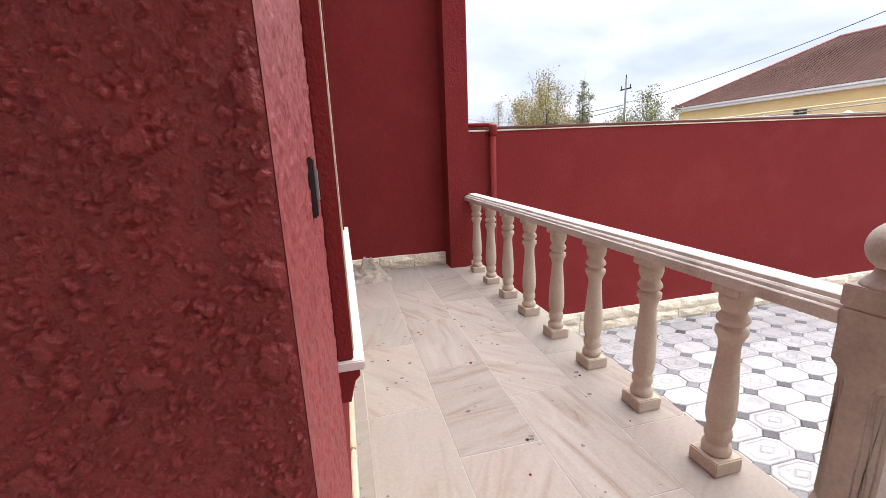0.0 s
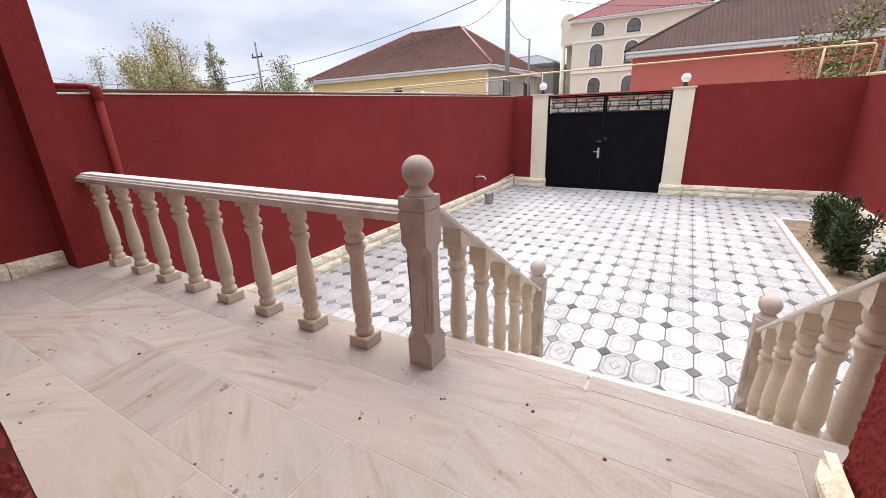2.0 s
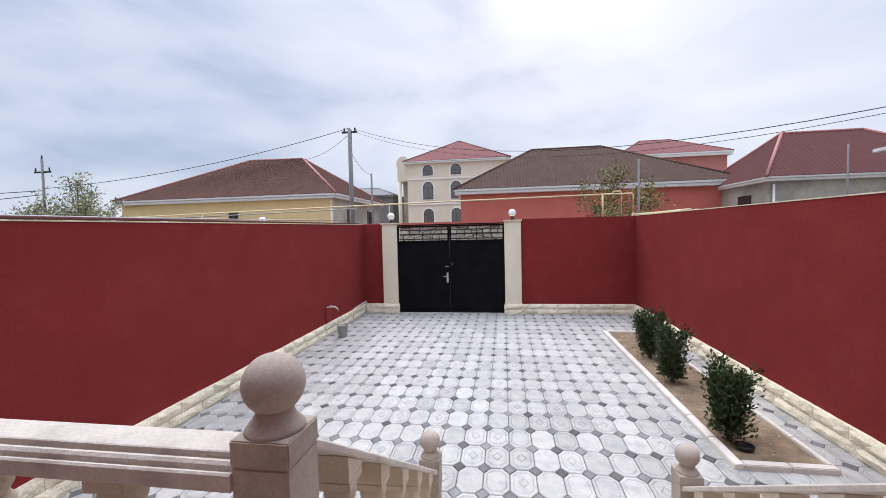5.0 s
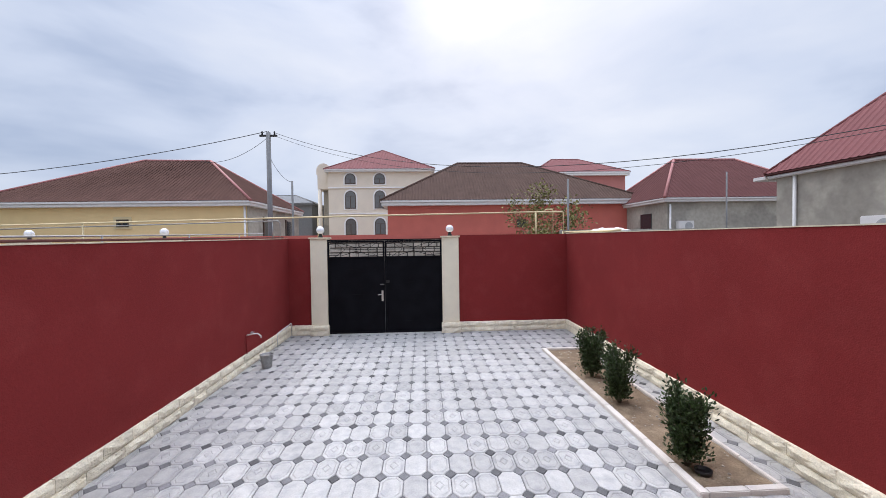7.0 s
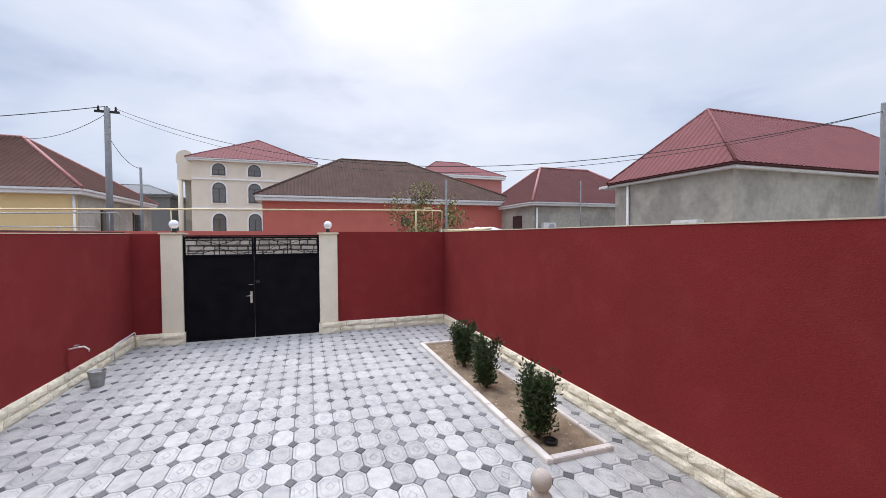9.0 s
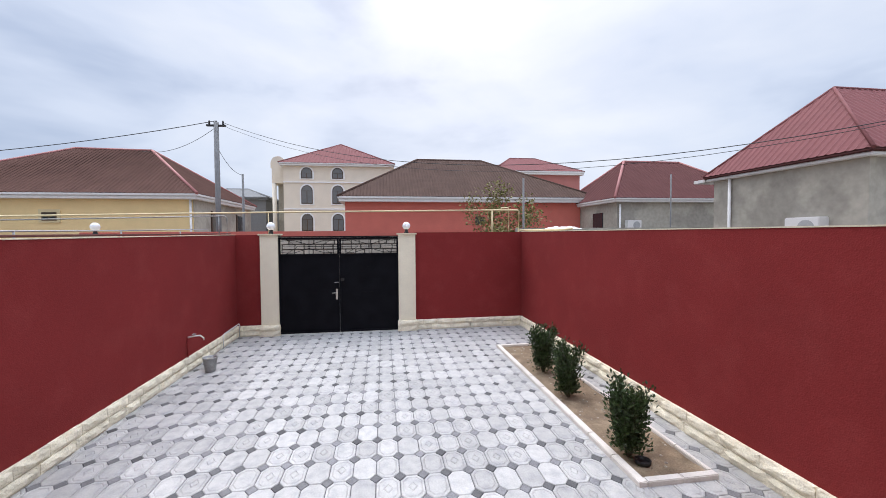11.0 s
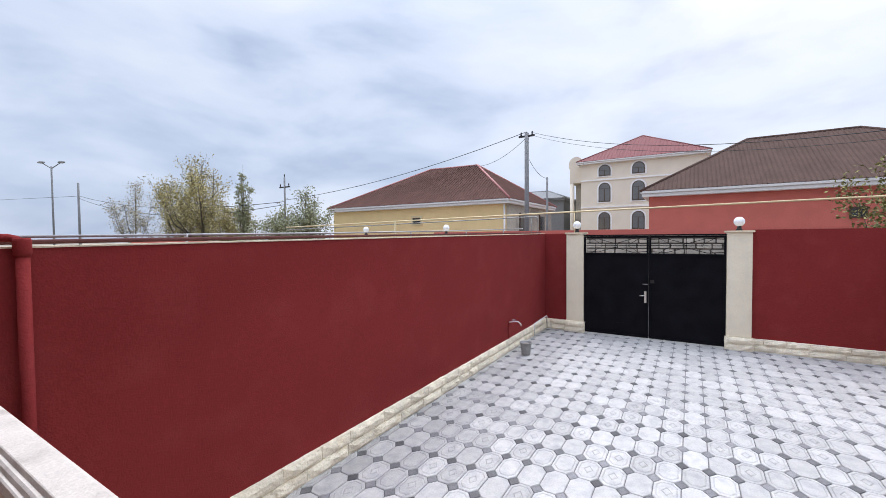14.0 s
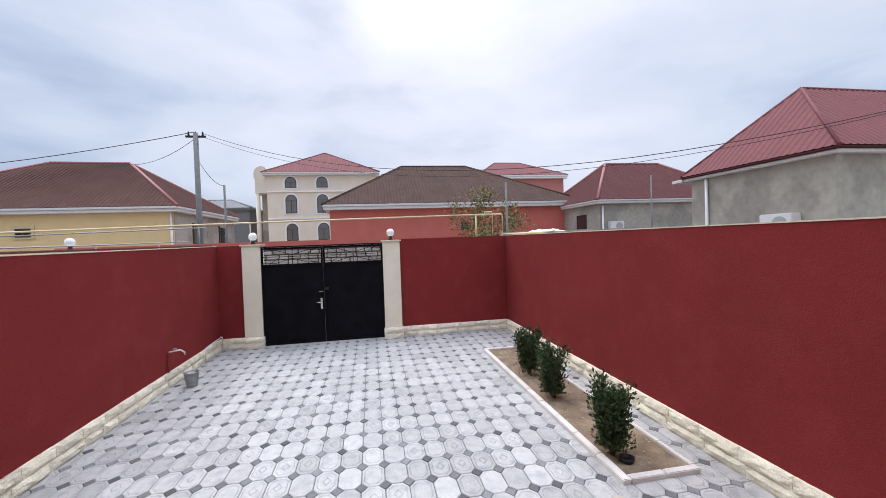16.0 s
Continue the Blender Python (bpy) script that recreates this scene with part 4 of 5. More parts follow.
def flat_window(ob, loc, x, y, z, w, h, arch=False, surround=None):
    """A window in a wall that faces the yard: frame, pane, bars."""
    if surround:
        part("surround", loc(arch_plate(x - 0.05, y, z - 0.1, w + 0.3, h + 0.25, arch, 0.06)), surround, ob)
    part("window", loc(arch_plate(x - 0.075, y, z, w, h, arch, 0.05)), M_WFRAME, ob)
    k = 0.09
    if arch:
        top = h - w / 2
        for s in (-1, 1):
            if top > 0.3:
                part("pane", loc(arch_plate(x - 0.085, y + s * w * 0.235, z + k, w * 0.5 - k * 1.4, top - k * 1.5, False, 0.02)), M_FARGLASS, ob)
        part("pane", loc(arch_plate(x - 0.085, y, z + max(top, k), w - 2 * k, h - max(top, k) - k, True, 0.02)), M_FARGLASS, ob)
        return
    part("pane", loc(arch_plate(x - 0.085, y + w / 4 - k / 8, z + k, w / 2 - k * 1.3, h - 2 * k, False, 0.02)), M_GLASS, ob)
    part("pane", loc(arch_plate(x - 0.085, y - w / 4 + k / 8, z + k, w / 2 - k * 1.3, h - 2 * k, False, 0.02)), M_GLASS, ob)


def arch_plate(x, y, z, w, h, arch, t):
    if arch:
        r = w / 2
        out = [(-r, 0), (r, 0)] + [(r * math.cos(math.pi * i / 10), h - r + r * math.sin(math.pi * i / 10)) for i in range(11)]
    else:
        out = [(-w / 2, 0), (w / 2, 0), (w / 2, h), (-w / 2, h)]
    return prism(out, t, lambda u, v, q: (x + q, y + u, z + v))


yel, loc = hip_house("yellow_house", "single-storey pale yellow house with brown hipped roof", 24, 33.2, 10.6, 25.5, 4.52, 4.82, ((28.7, 14.9, 7.95), (28.7, 19.2, 8.0)), 0.35, M_YELLOW, M_ROOFB, (0.22, 0.03), M_HIP)
flat_window(yel, loc, 24, 17.3, 3.42, 0.66, 0.42, False, M_YPIPE)
part("side_wall", loc(box(24.02, 33.2, 10.56, 10.6, -0.1, 4.52)), M_HGREY, yel, "bare cement side wall")
part("downpipe", loc(tube([(23.93, 10.7, 4.55), (23.93, 10.7, 0)], 0.06, 8)), M_TRIM, yel)
for xx in (26.2, 30.2):
    part("window", loc(box(xx, xx + 1.1, 10.5, 10.56, 2.5, 3.95)), M_GLASS, yel)
    part("window_frame", loc(box(xx - 0.12, xx, 10.49, 10.56, 2.4, 4.05)), M_WFRAME, yel)
red, loc = hip_house("coral_house", "single-storey coral house with corrugated dark roof", 26, 36, -13.0, 2.95, 4.6, 4.93, ((31, -6.7, 8.15), (31, -1.85, 8.15)), 0.4, M_HRED, M_ROOFD, (0.2, 0.035), M_ROOFD)
flat_window(red, loc, 26, -5.4, 3.2, 0.6, 0.5)
wht, loc = hip_house("apartment_building", "three-storey cream building with arched windows and red roof", 45, 57, -0.2, 10.9, 9.9, 10.2, ((51, 5.7, 13.5), (51, 5.5, 13.5)), 0.4, M_HWHITE, M_ROOFR, (0.35, 0.04), M_ROOFR)
for yy in (8.55, 5.4):
    for z, h in ((8.6, 1.15), (5.95, 1.95), (3.1, 1.8)):
        flat_window(wht, loc, 45, yy, z, 1.15, h, True, M_SURROUND)
part("cornice", loc(box(44.9, 45, -0.2, 10.9, 5.35, 5.48)), M_SURROUND, wht)
part("cornice", loc(box(44.9, 45, -0.2, 10.9, 8.15, 8.28)), M_SURROUND, wht)
part("bay", loc(box(46, 52, 10.9, 12.3, 8.2, 9.8)), M_HWHITE, wht)
part("bay", loc(box(47, 52, 10.9, 11.9, 0, 8.2)), M_HGREY, wht)
for xx in (46.2, 49):
    part("column", loc(tube([(xx, 12.1, 0), (xx, 12.1, 8.2)], 0.22, 10)), M_HWHITE, wht)
part("arched_gable", loc(prism([(-0.75, 0), (0.75, 0)] + [(0.75 * math.cos(math.pi * i / 10), 0.5 + 0.75 * math.sin(math.pi * i / 10)) for i in range(11)], 0.6, lambda u, v, w: (46 + w, 11.65 + u, 9.8 + v))), M_HWHITE, wht)
rr, loc = hip_house("red_roofed_house", "far red-roofed house with coral walls", 55, 66, -27, -14.8, 10.9, 11.4, ((60.5, -22.5, 14.2), (60.5, -18.5, 14.2)), 0.5, M_HAZEWALL, M_ROOFR, (0.4, 0.04), M_ROOFR)
h4, loc = hip_house("grey_house", "grey rendered house with brown hipped roof", 21.8, 28.6, -22, -12.2, 4.32, 4.55, ((25.1, -18.6, 7.2), (25.1, -14.7, 7.2)), 0.3, M_HGREY, M_ROOFP, (0.25, 0.03), M_HIP)
part("downpipe", loc(tube([(21.72, -12.35, 4.2), (21.72, -12.35, 0)], 0.05, 8)), M_TRIM, h4)
part("window", loc(box(23.2, 24.3, -12.2, -12.15, 2.6, 3.8)), M_GLASS, h4)
gry, loc = hip_house("cement_house", "near cement-rendered house with red metal roof", 8.4, 12.6, -22, -9.9, 4.2, 4.36, ((10.7, -11.9, 6.6), (10.7, -19.5, 6.6)), 0.22, M_HGREY, M_ROOFR, (0.2, 0.025), M_ROOFR, gutter_m=M_ROOFP, cap_r=0.045)
part("roof_wing", loc(box(12.83, 13.3, -12, -9.75, 4.2, 4.3, 0.01)), M_TRIM, gry)
part("downpipe", loc(tube([(11.95, -9.84, 4.2), (11.95, -9.84, 0)], 0.045, 8)), M_TRIM, gry)

def air_conditioner(x, y, z, turned, label):
    ob = thing("air_conditioner", x, y, z, label, "air conditioner", "air conditioner units on the houses")
    part("case", box(-0.3, 0.0, -0.42, 0.42, 0, 0.56, 0.02), M_TRIM, ob)
    part("grille", tube([(-0.31, -0.12, 0.28), (-0.302, -0.12, 0.28)], 0.21, 20), M_PVC, ob, "round fan grille")
    for dy in (-0.3, 0.3):
        part("bracket", box(-0.3, 0.0, dy - 0.02, dy + 0.02, -0.04, 0), M_DARK, ob)
    ob.rotation_euler = (0, 0, turned)
    return ob


air_conditioner(21.8, -13.1, 2.75, 0, "white outdoor air conditioner on the grey house")
air_conditioner(9.6, -9.9, 2.36, -math.pi / 2, "white outdoor air conditioner on the cement house")
solid("far_wall", box(13.5, 13.7, -12, -3.6, -0.1, 2.75), M_HGREY, "grey plastered yard wall beyond", "wall", kind="structure")
sheet = thing("roof_sheet", 12.9, -4.9, 2.7, "crumpled white sheeting piled on the wall", "sheeting")
part("sheeting", lumpy_sheet(20, 12, lambda u, v, h: (-0.2 + v * 0.5, -0.55 + u * 1.1, h), lambda u, v: min(1, 5 * min(u, 1 - u, v, 1 - v)) * (0.07 + 0.05 * noise.noise(Vector((u * 6, v * 4, 3))))), M_WHITE, sheet)
solid("sheet_support", box(12.7, 13.3, -5.5, -4.3, -0.1, 2.7), M_HGREY, "grey block wall under the sheeting", "wall", kind="structure")
far_block, loc = hip_house("far_grey_house", "far blue-grey house between the others", 48, 56, 13.5, 22, 6.6, 6.9, ((52, 16.5, 8.2), (52, 19, 8.2)), 0.3, M_POLE, M_POLE, (0.5, 0.03), M_POLE, M_POLE)

# stone-block wall across the street, under a coral band
blockwall = thing("block_wall", 18, 0, -0.1, "unplastered grey stone-block wall across the street", "wall", kind="structure")
part("core", box(0.06, 0.3, -9, 12, 0, 2.62), M_MORTAR, blockwall)
r = random.Random(4)
for row in range(5):
    y = -1.2 - 0.2 * (row % 2)
    while y < 6:
        w = r.uniform(0.3, 0.5)
        part("stone", box(0, 0.08, y, y + w - r.uniform(0.03, 0.06), 1.72 + 0.2 * row, 1.72 + 0.2 * (row + 1) - 0.045, 0.014), M_BLOCK, blockwall)
        y += w
part("coping", box(-0.03, 0.33, -9, 12, 2.62, 2.84, 0.01), M_HRED, blockwall)

# ---- poles, pipes and cables ----
def pole(name, x, y, z, r, label, base=-0.1):
    ob = thing(name, x, y, base, label, "pole")
    part("shaft", tube([(0, 0, 0), (0, 0, z - base)], [r * 1.25, r], 10), M_POLE, ob)
    return ob


p1 = pole("utility_pole", 20, 7.85, 7.55, 0.1, "grey utility pole carrying black cables")
for dy in (-0.28, 0.0, 0.28):
    part("insulator", lathe([(0.03, 0), (0.05, 0.05), (0.03, 0.09), (0.045, 0.14), (0.02, 0.2)], 8, 0, dy, 7.52), M_DARK, p1)
part("crossarm", box(-0.04, 0.04, -0.4, 0.4, 7.46, 7.54), M_DARK, p1)
pole("service_pole", 22, 7.45, 5.6, 0.05, "thin grey service pole in the street")
pole("service_pole", 12.4, -3.42, 4.2, 0.028, "thin grey steel pole at the wall corner")
pole("service_pole", 6.5, -12.05, 5.5, 0.05, "thin grey pole beside the cement house")
pole("service_pole", 20.5, -14.5, 5.7, 0.036, "thin grey pole before the grey house")
p3 = pole("crossarm_pole", 18, 23.6, 6.5, 0.055, "far wooden pole with crossarm")
part("crossarm", box(-0.03, 0.03, -0.5, 0.5, 5.9, 5.98), M_DARK, p3)
for dy, zz in ((-0.42, 5.98), (0, 6.6), (0.42, 5.98)):
    part("insulator", lathe([(0.02, 0), (0.04, 0.1), (0.02, 0.2)], 8, 0, dy, zz), M_DARK, p3)
p4 = pole("street_lamp", 14, 52, 9.4, 0.07, "grey double-armed street lamp")
for s in (-1, 1):
    part("arm", tube([(0, 0, 9.3), (0.5 * s, -0.8 * s, 9.9)], 0.04, 6), M_POLE, p4)
    part("lamp_head", box(0.5 * s - 0.2, 0.5 * s + 0.2, -0.8 * s - 0.35, -0.8 * s + 0.35, 9.82, 9.95, 0.03), M_STEEL, p4)
pole("utility_pole", 20, 66, 9.6, 0.12, "far grey utility pole")


def cable(points, r, label, name="cable", m=None, category="cable"):
    return solid(name, tube(points, r, 6), m or M_CABLE, label, category)


cable(sag((20, 7.9, 7.6), (18, 23.55, 5.0), 0.42), 0.015, "black overhead cable sagging between poles")
cable(sag((20, 7.6, 7.55), (6.5, -12, 5.3), 1.72, 24), 0.010, "black overhead cable to the next pole")
cable(sag((20, 7.7, 7.45), (6.5, -12, 5.3), 1.86, 24), 0.007, "second black overhead cable under the first")
cable(sag((20, 7.9, 7.3), (24, 13.0, 7.0), 0.4), 0.01, "thin pale service cable to the roof")
cable(sag((20, 7.8, 6.4), (22, 7.45, 5.55), 0.25), 0.01, "thin service cable between the poles")
cable(sag((18, 23.6, 4.9), (20, 66, 8.0), 0.9), 0.02, "thin far overhead cable between poles")
cable(sag((18, 23.6, 4.7), (20, 66, 7.7), 1.3), 0.02, "thin far overhead cable between poles")
cable([(20, 66, 7.95), (18, 110, 9.5)], 0.022, "thin far overhead cable between poles")
gas = thing("gas_pipe", 12.3, 0, 3.2, "cream painted gas pipe on posts along the street", "pipe")
part("main_run", tube([(0, 16, -0.22), (0, 3.5, -0.02), (0, -2.44, 0.05)], 0.022, 8), M_YPIPE, gas)
part("loop", tube([(0, -2.44, -0.85), (0, -2.44, 0.06)], 0.024, 8), M_YPIPE, gas)
part("loop", tube([(0, -2.44, 0.05), (0, -3.21, 0.05), (0, -3.24, 0.02), (0, -3.24, -0.85)], 0.024, 8), M_YPIPE, gas)
part("loop", tube([(0, -2.7, 0.05), (0, -2.72, 0.12), (0, -2.92, 0.12), (0, -2.94, 0.05), (0, -2.94, -0.6)], 0.02, 8), M_YPIPE, gas)
part("bracket", tube([(0, 3.7, -0.75), (0, 3.7, -0.02)], 0.015, 6), M_YPIPE, gas)
part("ground_post", tube([(0.02, -3.24, -3.37), (0.02, -3.24, -0.5)], 0.024, 6), M_YPIPE, gas)
part("ground_post", tube([(0.02, 10, -3.37), (0.02, 10, -0.14)], 0.024, 6), M_YPIPE, gas)
part("lower_run", tube([(0.03, 16, -0.33), (0.03, 4.8, -0.12), (0.03, 4.75, -0.17), (0.03, 4.75, -0.7)], 0.016, 8), M_STEEL, gas, "dull grey lower pipe")
part("lower_run", tube([(0.03, 4.95, -0.12), (0.03, 4.95, -0.7)], 0.016, 8), M_STEEL, gas)
lowpipe = thing("gas_pipe", 12.3, -3.28, 2.64, "cream gas pipe lying on the wall top", "pipe")
part("run", tube([(0, 0, 0.03), (-2.6, 0.02, 0.0), (-2.9, -0.2, 0.02)], 0.022, 8), M_YPIPE, lowpipe)
wpipe = thing("water_pipe", 1.3, 5.05, 2.545, "pale grey pipe on short posts behind the wall", "pipe")
part("run", tube([(0, 0, 0.0), (3.4, 0, 0.04), (7, 0, 0.1), (10.6, 0, 0.18)], 0.011, 8), M_PVC, wpipe)
for xx in (1.6, 3.4, 5.2, 7.2, 9.2):
    part("post", tube([(xx, 0, -2.7), (xx, 0, 0.014 * xx)], 0.012, 6), M_PVC, wpipe)
brown = cable([(1.3, WL + 0.1, left_top(1.3) + 0.036), (1.7, WL + 0.1, left_top(1.7) + 0.036), (11.8, WL + 0.12, left_top(11.8) + 0.036)], 0.017, "dark brown pipe lying along the wall top", "pipe", M_ROOFP, "pipe")

# downpipe in the corner, tap, bucket
dp = thing("downpipe", 1.635, WL - 0.05, 0, "red painted downpipe on the yard wall", "pipe")
part("pipe", tube([(0, 0, 0.02), (0, 0, 2.46)], 0.033, 14), M_RED, dp)
part("collar", lathe([(0.038, 2.43), (0.043, 2.45), (0.043, 2.52), (0.038, 2.54)], 14), M_RED, dp)
part("elbow", tube([(0, 0, 2.5), (-0.02, 0.02, 2.53), (-0.05, 0.04, 2.54), (-0.34, 0.1, 2.54)], 0.024, 12), M_RED, dp)
tap = thing("garden_tap", 9.12, WL - 0.05, 0, "wall tap on a red painted riser pipe", "tap")
part("riser", tube([(0, 0.02, 0), (0, 0.02, 0.66)], 0.013, 8), M_RED, tap)
part("body", tube([(0, 0.02, 0.64), (0.02, -0.08, 0.66), (0.06, -0.17, 0.66), (0.1, -0.22, 0.6), (0.1, -0.22, 0.56)], 0.014, 8), M_WHITE, tap, "white tap spout")
part("handle", box(0.0, 0.06, -0.11, -0.05, 0.685, 0.7, 0.004), M_STEEL, tap)
corner_pipe = thing("pipe_guard", 10.6, WL - 0.1, 0, "thin white pipe frame in the yard corner", "pipe")
part("tube_frame", tube([(0, 0, 0), (0, 0, 0.3), (0.04, 0, 0.33), (1.0, 0, 0.36), (1.04, 0, 0.33), (1.04, 0, 0)], 0.012, 8), M_WHITE, corner_pipe)
bk = thing("bucket", 9.05, 3.93, 0.001, "dented grey metal bucket with rubble", "bucket")
part("body", lathe([(0.085, 0), (0.09, 0.01), (0.125, 0.26), (0.132, 0.265), (0.128, 0.272), (0.118, 0.262), (0.1, 0.1)], 24), M_STEEL, bk)
part("filling", lathe([(0.115, 0.2), (0.09, 0.225), (0.04, 0.25), (0.01, 0.255)], 14), M_SACK, bk, "dusty cement rubble")
part("handle", tube([(-0.13, 0, 0.25), (-0.1, -0.06, 0.29), (0, -0.09, 0.3), (0.1, -0.06, 0.29), (0.13, 0, 0.25)], 0.005, 6), M_STEEL, bk)

# window on the house front: casing, sill with bracket, frame and glass
win = thing("window_1", XF, (WIN0 + WIN1) / 2, WZ0, "house window with red casing and white sill", "window", kind="structure")
wy = (WIN0 + WIN1) / 2
part("casing", box(0, 0.045, 1.27 - wy, 1.40 - wy, 0.0, 1.55, 0.004), M_RED, win, "dark red plaster casing")
part("casing_edge", box(0.045, 0.049, 1.285 - wy, 1.40 - wy, 0.02, 1.55), M_CREAM, win, "unpainted cream edge of the casing")
part("casing", box(0, 0.045, 3.5 - wy, 3.63 - wy, 0.0, 1.55, 0.004), M_RED, win)
part("casing", box(0, 0.045, 1.40 - wy, 3.5 - wy, 1.40, 1.55, 0.004), M_RED, win)
part("sill", box(-0.2, 0.075, 1.262 - wy, 3.66 - wy, -0.03, 0.0, 0.004), M_WHITE, win, "white stone window sill")
part("sill_moulding", prism([(0, 0), (0.06, 0), (0.06, -0.02), (0.045, -0.035), (0.035, -0.07), (0.028, -0.1), (0, -0.1)], 2.36, lambda u, v, w: (u, 1.268 - wy + w, v - 0.03)), M_RED, win, "red moulded bracket under the sill")
part("window_frame", box(-0.2, -0.14, WIN0 - wy, WIN1 - wy, 0, 0.07), M_WHITE, win)
part("window_frame", box(-0.2, -0.14, WIN0 - wy, WIN1 - wy, 1.36, 1.43), M_WHITE, win)
for a in (WIN0, wy - 0.035, WIN1 - 0.07):
    part("window_frame", box(-0.2, -0.14, a - wy, a + 0.07 - wy, 0.07, 1.36), M_WHITE, win)
part("pane", box(-0.18, -0.17, WIN0 + 0.07 - wy, WIN1 - 0.07 - wy, 0.07, 1.36), M_GLASS, win)
# solid box whose dark colour stands for the room's shade
solid("room_dark_box", box(-0.6, -0.36, WIN0 - 0.1, WIN1 + 0.1, 1.5, 3.2), M_DARK, "dark box in place of the unlit room behind the window", "wall", kind="structure")
bell = thing("door_bell", XF, 0.97, 2.15, "narrow steel door bell on the red wall", "door bell")
part("plate", box(0.0, 0.012, -0.02, 0.02, 0.0, 0.11, 0.003), M_DARK, bell)
part("button", box(0.012, 0.017, -0.012, 0.012, 0.03, 0.09, 0.002), M_STEEL, bell)
# door out of view, added in white as a reflector for the recess
door = thing("door_1", -0.62, -0.24, P, "unseen closed entrance door, white to bounce light", "door", kind="structure")
part("leaf", box(0, 0.04, -0.5, 0.5, 0, 2.1, 0.004), M_WHITE, door)
part("door_handle", tube([(0.04, 0.4, 1.0), (0.09, 0.4, 1.0), (0.09, 0.28, 1.0)], 0.01, 8), M_CHROME, door)


# sack in the porch corner
def sack():
    def h(u, v):
        e = min(1.0, 6 * min(u, 1 - u, v, 1 - v))
        return e * (0.05 + 0.12 * max(0, v - 0.35) * (1 + 0.7 * noise.noise(Vector((u * 4, v * 4, 2)))) + 0.03 * noise.noise(Vector((u * 7, v * 7, 5))))
    bm = lumpy_sheet(28, 28, lambda u, v, k: (u * 0.36 + 0.03 * math.sin(v * 6), v * 0.36 + 0.02 * math.sin(u * 9), k), h)
    ob = thing("cement_sack", 0.04, 3.80, P + 0.002, "crumpled dusty cement sack on the porch floor", "sack")
    part("cloth", bm, M_SACK, ob)
    part("fold", lumpy_sheet(16, 10, lambda u, v, k: (0.1 + u * 0.16, 0.2 + v * 0.1, 0.08 + k), lambda u, v: min(1, 5 * min(u, 1 - u, v, 1 - v)) * (0.09 + 0.04 * noise.noise(Vector((u * 5, v * 5, 1))))), M_SACK, ob)


sack()


# ---- trees ----
def tree(name, x, y, h, w, leaves, count, size, seed, label, base=0.12, stems=7, lean=(0, 0)):
    r = random.Random(seed)
    ob = thing(name, x, y, -0.1, label, "tree")
    part("trunk", tube([(0, 0, 0), (0.03, 0.02, h * 0.14), (0.05, 0, h * 0.3)], [base, base * 0.85, base * 0.5], 8), M_BARK, ob)
    twigs = []
    for k in range(stems):
        a = 6.283 * k / stems + r.uniform(-0.4, 0.4)
        f = r.uniform(0.15, 1.0) if k else 0.05
        top = Vector((math.cos(a) * w * 0.62 * f + lean[0], math.sin(a) * w * 0.62 * f + lean[1], h * (1.0 - 0.42 * f * r.uniform(0.6, 1.1))))
        foot = Vector((0.03, 0.02, h * r.uniform(0.1, 0.26)))
        mid = foot.lerp(top, 0.5) + Vector((math.cos(a) * 0.1 * w * f, math.sin(a) * 0.1 * w * f, -0.04 * h * f))
        part("limb", tube([foot, mid, top], [base * 0.5, base * 0.3, base * 0.08], 6), M_BARK, ob)
        for q in range(15):
            g = r.uniform(0.22, 0.98)
            p = foot.lerp(mid, g * 2) if g < 0.5 else mid.lerp(top, g * 2 - 1)
            b = r.uniform(0, 6.283)
            reach = w * 0.24 * (1.15 - 0.8 * g) * r.uniform(0.6, 1.2) + 0.12
            e = p + Vector((math.cos(b) * reach, math.sin(b) * reach, reach * r.uniform(0.5, 1.6)))
            twigs.append((p, e))
            part("twig", tube([p, p.lerp(e, 0.5) + Vector((0, 0, -0.03)), e], [base * 0.12, base * 0.08, base * 0.03], 4), M_BARK, ob)
    def where(g):
        p, e = g.choice(twigs)
        c = p.lerp(e, g.uniform(0.2, 1.08))
        k = 0.028 * w + 0.05
        off = Vector((g.gauss(0, k), g.gauss(0, k), g.gauss(0, k)))
        return c + off, off.normalized()
    part("crown", leafage(count, seed + 5, where, size, 1.0, 1.5), leaves, ob, "sparse yellowing leaves")
    return ob


tree("poplar_tree", 18.5, 34.4, 9.3, 6.0, M_AUTUMN, 8200, 0.1, 21, "tall autumn poplar with sparse yellow leaves", 0.16, 9, (0, 0.6))
tree("poplar_tree", 18.7, 38.6, 9.2, 3.4, M_AUTUMN, 5200, 0.095, 33, "yellowing poplar beside the tall one", 0.12, 8, (0, -0.4))
tree("poplar_tree", 19.5, 42.5, 7.4, 4.2, M_PALEL, 2600, 0.09, 22, "half-bare pale tree behind the wall", 0.1, 8)
tree("poplar_tree", 18.0, 45.5, 7.9, 4.6, M_PALEL, 3200, 0.09, 31, "pale half-bare tree far behind the wall", 0.1, 8)
tree("poplar_tree", 18.5, 29.0, 8.2, 1.3, M_GREENL, 3200, 0.085, 23, "slim upright poplar behind the wall", 0.1, 5)
tree("round_tree", 18.5, 22.3, 5.6, 3.6, M_GREENL, 8500, 0.085, 24, "grey-green bushy tree behind the wall", 0.1, 10)
tree("round_tree", 18.8, 25.2, 4.3, 2.6, M_GREENL, 4200, 0.085, 25, "low grey-green tree behind the wall", 0.08, 8)
tree("round_tree", 18.3, 27.4, 3.9, 2.2, M_GREENL, 2800, 0.085, 32, "low green bush behind the wall", 0.06, 8)
